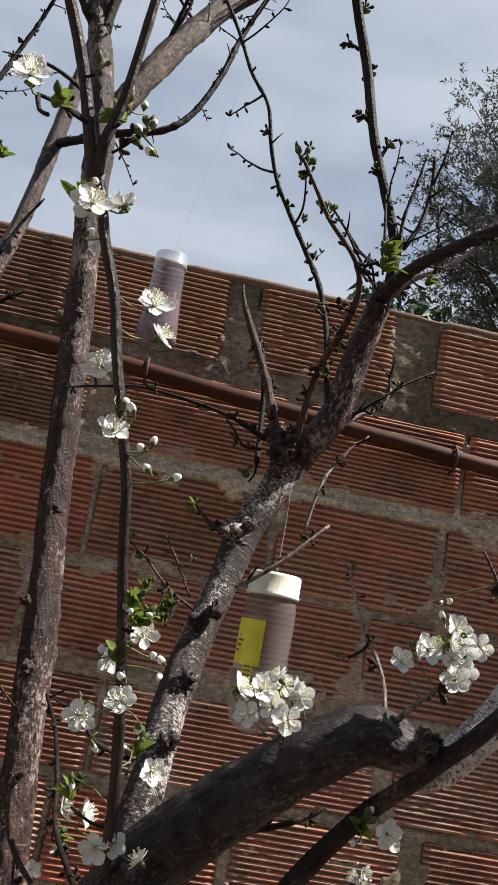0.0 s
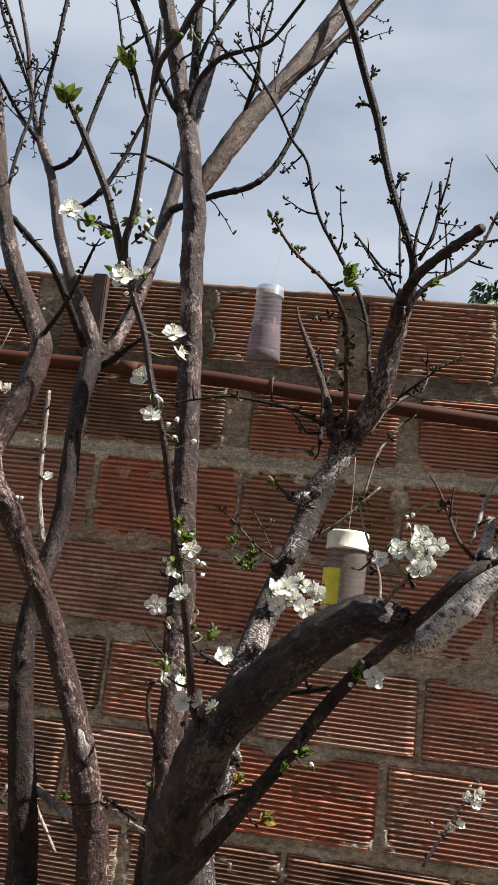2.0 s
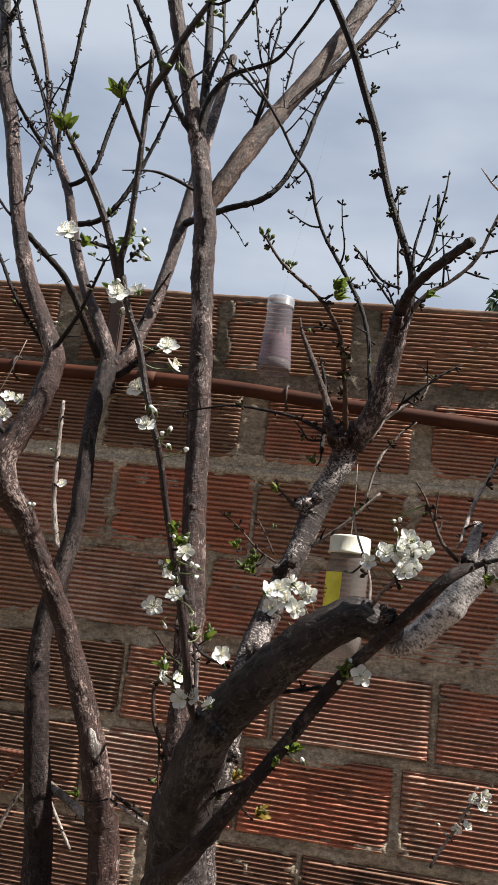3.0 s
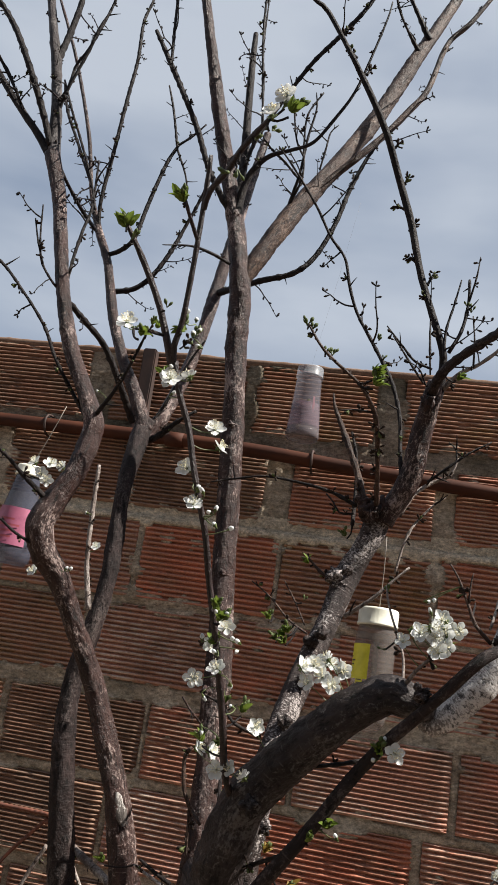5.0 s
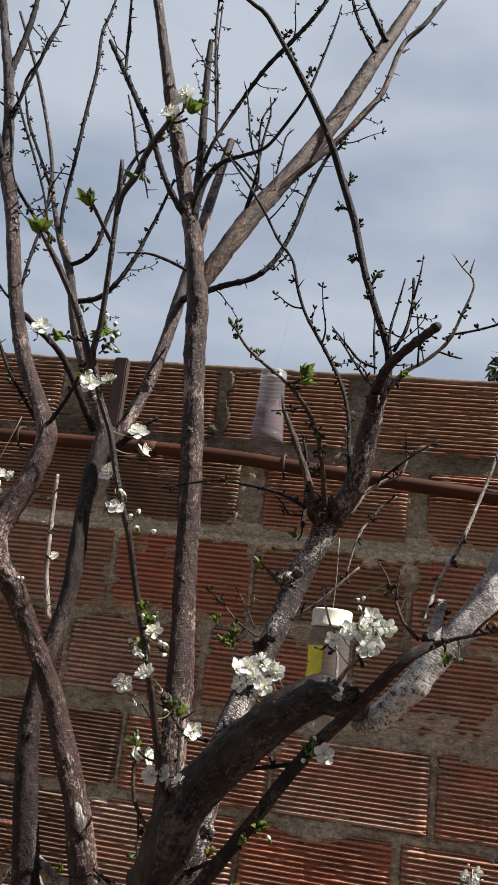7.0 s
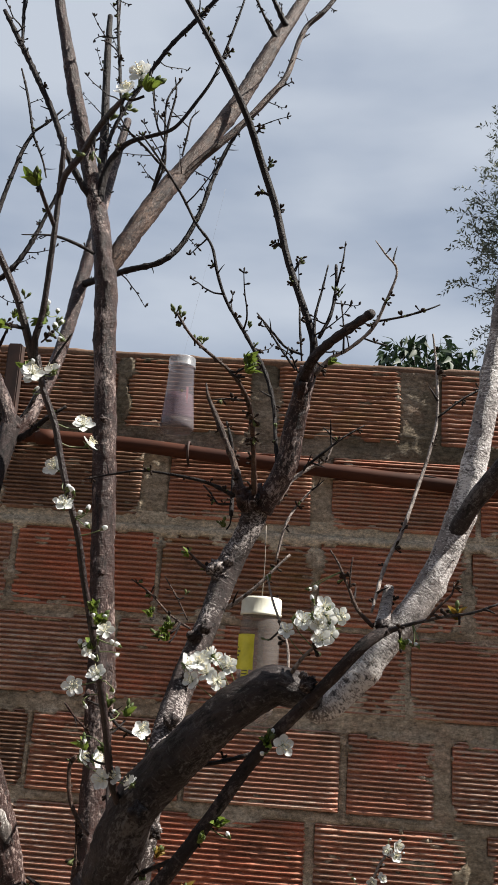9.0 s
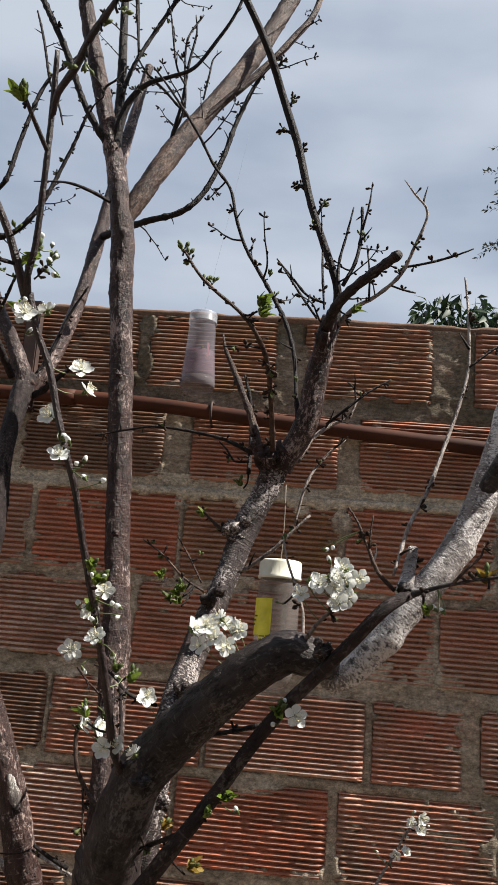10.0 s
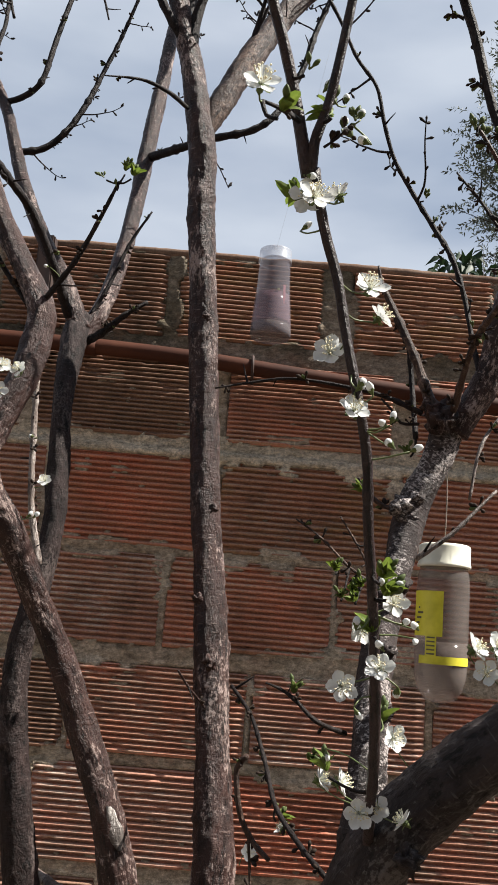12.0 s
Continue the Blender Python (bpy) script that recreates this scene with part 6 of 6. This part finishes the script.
child("liquid", mesh_from("liquid", v, f, [MAT_LIQUID]), b1, label="cloudy brownish liquid")
hang_string(b1, (0, 0, -0.001), (-0.001, 0.0, 0.098))

# the pale pinkish one near the wall top
b2 = make_bottle("cloudy pinkish plastic bottle with frosted cap", pose(0.497, 1.68, 1.886, 0, 1.0, 20),
                 [(0.0225, -0.018), (0.0240, -0.026), (0.0252, -0.036), (0.0262, -0.060), (0.0285, -0.090), (0.0312, -0.122), (0.0322, -0.138), (0.0322, -0.1445), (0.0300, -0.1480), (0.0100, -0.146), (0.0004, -0.145)], 0.0258, 0.0225, MAT_PET_PINK, MAT_CAP_CLEAR)
v, f = arc_label(0.0272, -0.098, -0.066, radians(284), radians(294), 0.0008, -0.0015)
child("label_scrap", mesh_from("label_scrap", v, f, [MAT_RED_INK]), b2, label="scrap of a red label")
v, f = arc_label(0.0265, -0.078, -0.074, radians(262), radians(270), 0.0012)
child("air_hole", mesh_from("air_hole", v, f, [MAT_INK]), b2)
v, f = lathe([(0.0004, -0.128), (0.0312, -0.128), (0.0318, -0.136), (0.0310, -0.143), (0.0262, -0.1465), (0.0004, -0.1445)], 32)
child("liquid", mesh_from("liquid", v, f, [MAT_LIQUID]), b2, label="shallow murky liquid")
v, f = lathe([(0.0004, -0.078), (0.0266, -0.078), (0.0278, -0.092), (0.0304, -0.122), (0.0306, -0.127), (0.0004, -0.1275)], 32)
child("residue", mesh_from("residue", v, f, [MAT_PINK_FILM]), b2, label="pinkish film on the inside")
hang_string(b2, (0, 0, -0.001), (0.035, -0.09, 0.33), 0.00006)

# the one with the pink label beside the left limb
b3 = make_bottle("smoky plastic bottle with white cap and pink label", pose(0.122, 1.335, 1.556, 3, 4, 10),
                 [(0.0185, -0.014), (0.0190, -0.022), (0.0210, -0.036), (0.0250, -0.060), (0.0300, -0.090), (0.0330, -0.122), (0.0335, -0.138), (0.0322, -0.150), (0.0270, -0.155), (0.0100, -0.153), (0.0004, -0.152)], 0.0205, 0.0180, MAT_PET_DARK, MAT_CAP)
v, f = arc_label(0.0338, -0.128, -0.070, radians(205), radians(318), 0.0006, -0.0062)
child("label", mesh_from("label", v, f, [MAT_PINK]), b3, label="faded pink paper label")
for k in range(4):
    v, f = arc_label(0.0338 - 0.0009 * k, -0.118 + 0.009 * k, -0.115 + 0.009 * k, radians(232 + 6 * (k % 2)), radians(278 + 8 * (k % 3)), 0.0012)
    child("print_bar", mesh_from("print_bar", v, f, [MAT_RED_INK]), b3)
hang_string(b3, (0, 0, -0.001), (0.035, -0.02, 0.10), 0.0007)


# ---- trees behind the wall ----
def sprig_leaves(sprigs, length, width, gap, angle, droop, hang, seed):
    """Narrow leaves set alternately along thin sprigs."""
    r = np.random.RandomState(seed)
    base, _ = leaf_mesh(length, width, 0.3, droop)
    base = [base[i] for i in (0, 2, 4, 15, 17, 19, 35, 37, 39)]
    quads = [(0, 1, 4, 3), (1, 2, 5, 4), (3, 4, 7, 6), (4, 5, 8, 7)]
    verts, faces = [], []
    for p, way, ln in sprigs:
        turn, s = r.uniform(0, 6.28), 0.1 * ln
        side = way.orthogonal().normalized()
        other = way.cross(side)
        while s < ln:
            turn += 2.4
            out = side * math.cos(turn) + other * math.sin(turn)
            d = (way * math.cos(angle) + out * math.sin(angle) + Vector(r.normal(0, 0.22, 3).tolist()) - Vector((0, 0, hang))).normalized()
            q = (d.to_track_quat("Y", "Z").to_matrix() @ Matrix.Rotation(r.uniform(-1.2, 1.2), 3, "Y")) * r.uniform(0.65, 1.2)
            c = p + way * s + Vector((0, 0, -0.25 * s * s / ln))
            o = len(verts)
            verts += [c + q @ Vector(b) for b in base]
            faces += [tuple(k + o for k in t) for t in quads]
            s += gap * r.uniform(0.6, 1.4)
    return verts, faces


def back_tree(name, label, base, crown, reach, rise, limbs, sprigs_each, sprig_len, mat_leaf, leaf, gap, angle, droop, hang, seed):
    """A tree whose limbs fill a lumpy rounded crown; each limb carries leafy sprigs."""
    r = random.Random(seed)
    t = new(name, None)
    t.location = base
    tagged(t, label, "tree")
    back = Matrix.Translation(-Vector(base))
    base, crown = Vector(base), Vector(crown)
    fork = base.lerp(crown, 0.62)
    girth = 0.016 * crown.z
    v, f = tube([(*base, girth), (*(base.lerp(fork, 0.5) + Vector((girth, 0, 0))), girth * 0.8), (*fork, girth * 0.65), (*crown, girth * 0.2)], 10, 0.2, 0.1)
    child("trunk", mesh_from("trunk", v, f, [MAT_TWIG]), t, back)
    sprigs = []
    for k in range(limbs):
        u = -0.75 + 1.75 * (k + 0.5) / limbs
        a = k * 2.399 + r.uniform(-0.3, 0.3)
        c = math.sqrt(max(0.05, 1 - u * u))
        d = Vector((math.cos(a) * c, math.sin(a) * c, u))
        lump = 0.86 + 0.34 * noise.noise(d * 2.1 + Vector((seed, 0, 0)))
        tip = crown + Vector((d.x * reach, d.y * reach, d.z * rise)) * lump * r.uniform(0.85, 1.0)
        root = fork.lerp(crown, r.uniform(0.0, 0.9))
        mid = root.lerp(tip, 0.55) + Vector((0, 0, 0.10 * (tip - root).length))
        tv, tf = tube([(*root, girth * 0.16), (*mid, girth * 0.09), (*tip, girth * 0.02)], 5, 0.15)
        child("limb", mesh_from("limb", tv, tf, [MAT_TWIG]), t, back)
        for s in range(sprigs_each):
            w = 0.35 + 0.65 * (s + 1) / sprigs_each
            p = root.lerp(mid, w / 0.55) if w < 0.55 else mid.lerp(tip, (w - 0.55) / 0.45)
            way = ((tip - mid).normalized() * 0.8 + Vector((r.gauss(0, 0.7), r.gauss(0, 0.7), r.gauss(0.1, 0.6)))).normalized()
            sprigs.append((p, way, sprig_len * r.uniform(0.6, 1.2)))
    v, f = sprig_leaves(sprigs, leaf[0], leaf[1], gap, angle, droop, hang, seed)
    child("crown", mesh_from("crown", v, f, [mat_leaf]), t, back, kind="stuff")
    return t


back_tree("olive_tree", "tall grey-green tree with fine narrow leaves behind the wall", (3.75, 7.7, 0.0), (3.95, 7.7, 5.50), 1.85, 2.1, 170, 24, 0.26, MAT_OLIVE, (0.052, 0.018), 0.0150, 0.85, -0.15, 0.0, 5)
back_tree("shrub", "dark glossy-leaved bush showing over the wall", (1.18, 2.95, 0.0), (1.17, 2.92, 2.20), 0.27, 0.31, 120, 9, 0.06, MAT_GLOSSY, (0.050, 0.016), 0.009, 0.9, -0.5, 0.8, 8)

# ---- the ribbed bricks, one by one ----
def brick_mesh(width, height, clay, ribs, columns=1, seed=0.0, wear=0.0):
    """A hollow clay brick with ribs across its face, bevelled at the arrises; near ones have chipped ribs."""
    prof = [(0.030, 0.0, 0), (0.004, 0.0, 0), (0.0, 0.0025, 0)]
    pitch = (height - 0.006) / ribs
    for k in range(ribs):
        z = 0.003 + pitch * k
        prof += [(-0.0012, z + pitch * 0.06, 1), (-0.0032, z + pitch * 0.17, 1), (-0.0036, z + pitch * 0.30, 1), (-0.0028, z + pitch * 0.44, 1), (-0.0004, z + pitch * 0.56, 1), (0.0048, z + pitch * 0.66, 0), (0.0052, z + pitch * 0.94, 0)]
    prof += [(0.0, height - 0.0025, 0), (0.004, height, 0), (0.030, height, 0)]
    stations = [(0.0, 0.005), (0.004, 0.0028), (0.014, 0.0)] + [(0.014 + (width - 0.028) * (k + 1) / columns, 0.0) for k in range(columns - 1)] + [(width - 0.014, 0.0), (width - 0.004, 0.0028), (width, 0.005)]
    v, f = [], []
    for x, inset in stations:
        for y, z, crest in prof:
            dy = inset * (1.0 if crest else 0.35) if y < 0.01 else 0
            if columns > 1 and y < 0.01:
                dy += 0.0012 * noise.noise((x * 9 + seed, z * 9, 1))
                if crest:
                    chip = noise.noise((x * 26 + seed, z * 60, 4)) + 0.5 * noise.noise((x * 90, z * 140 + seed, 2))
                    dy += 0.0045 * min(1.0, max(0.0, (chip - 0.50 + wear) * 4))
            v.append((x, y + dy, z))
    n = len(prof)
    for c in range(len(stations) - 1):
        for i in range(n - 1):
            a = c * n + i
            f.append((a, a + n, a + n + 1, a + 1))
    f.append(tuple(range(n)))
    last = len(stations)
    f.append(tuple(range(last * n - 1, (last - 1) * n - 1, -1)))
    return mesh_from("brick", v, f, [clay], smooth=False)


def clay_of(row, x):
    """Which bricks are redder, dustier, mossier, or darkened against sun on their ribs."""
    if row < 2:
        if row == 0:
            return MAT_CLAY if x > 1.05 else MAT_CLAY_MOSSY if x > 0.30 else MAT_CLAY_OLD_SHADED
        return MAT_CLAY if x > 0.36 else MAT_CLAY_OLD_SHADED
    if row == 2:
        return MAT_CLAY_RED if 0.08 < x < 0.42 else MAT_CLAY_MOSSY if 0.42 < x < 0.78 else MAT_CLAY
    # Lower left bricks: shade is worked into their colour through the darker clays.
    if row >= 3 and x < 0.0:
        return MAT_CLAY_OLD_SHADED if (row + int(x * 3)) % 3 else MAT_CLAY_MOSSY
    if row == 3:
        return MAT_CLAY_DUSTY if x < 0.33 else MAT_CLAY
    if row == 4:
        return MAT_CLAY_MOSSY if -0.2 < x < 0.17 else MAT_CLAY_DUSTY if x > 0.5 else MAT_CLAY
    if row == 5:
        return MAT_CLAY_DUSTY if 0.09 < x < 0.44 else MAT_CLAY_RED if 0.44 < x < 0.78 else MAT_CLAY_OLD_SHADED if x < 0.09 else MAT_CLAY
    # Lowest left bricks darkened as well, to tone down their sunlit ribs.
    return MAT_CLAY_OLD_SHADED if x < 0.25 else (MAT_CLAY, MAT_CLAY_RED, MAT_CLAY_OLD_SHADED)[int(x * 7 + row) % 3]


BRICK_MESHES = {}
br_rng = random.Random(77)
for row, (bottom, top, edges) in enumerate(course_bricks):
    for a, b in edges:
        if b - a < 0.03:
            continue
        near = row < 8 and b > -0.75 and a < 1.45
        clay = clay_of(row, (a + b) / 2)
        ribs = 17 if clay is MAT_CLAY_OLD_SHADED or (row < 2 and a < 1.0) else 15
        key = (round(a, 3), row) if near else (round(b - a, 3), round(top - bottom, 3), clay.name, ribs)
        if key not in BRICK_MESHES:
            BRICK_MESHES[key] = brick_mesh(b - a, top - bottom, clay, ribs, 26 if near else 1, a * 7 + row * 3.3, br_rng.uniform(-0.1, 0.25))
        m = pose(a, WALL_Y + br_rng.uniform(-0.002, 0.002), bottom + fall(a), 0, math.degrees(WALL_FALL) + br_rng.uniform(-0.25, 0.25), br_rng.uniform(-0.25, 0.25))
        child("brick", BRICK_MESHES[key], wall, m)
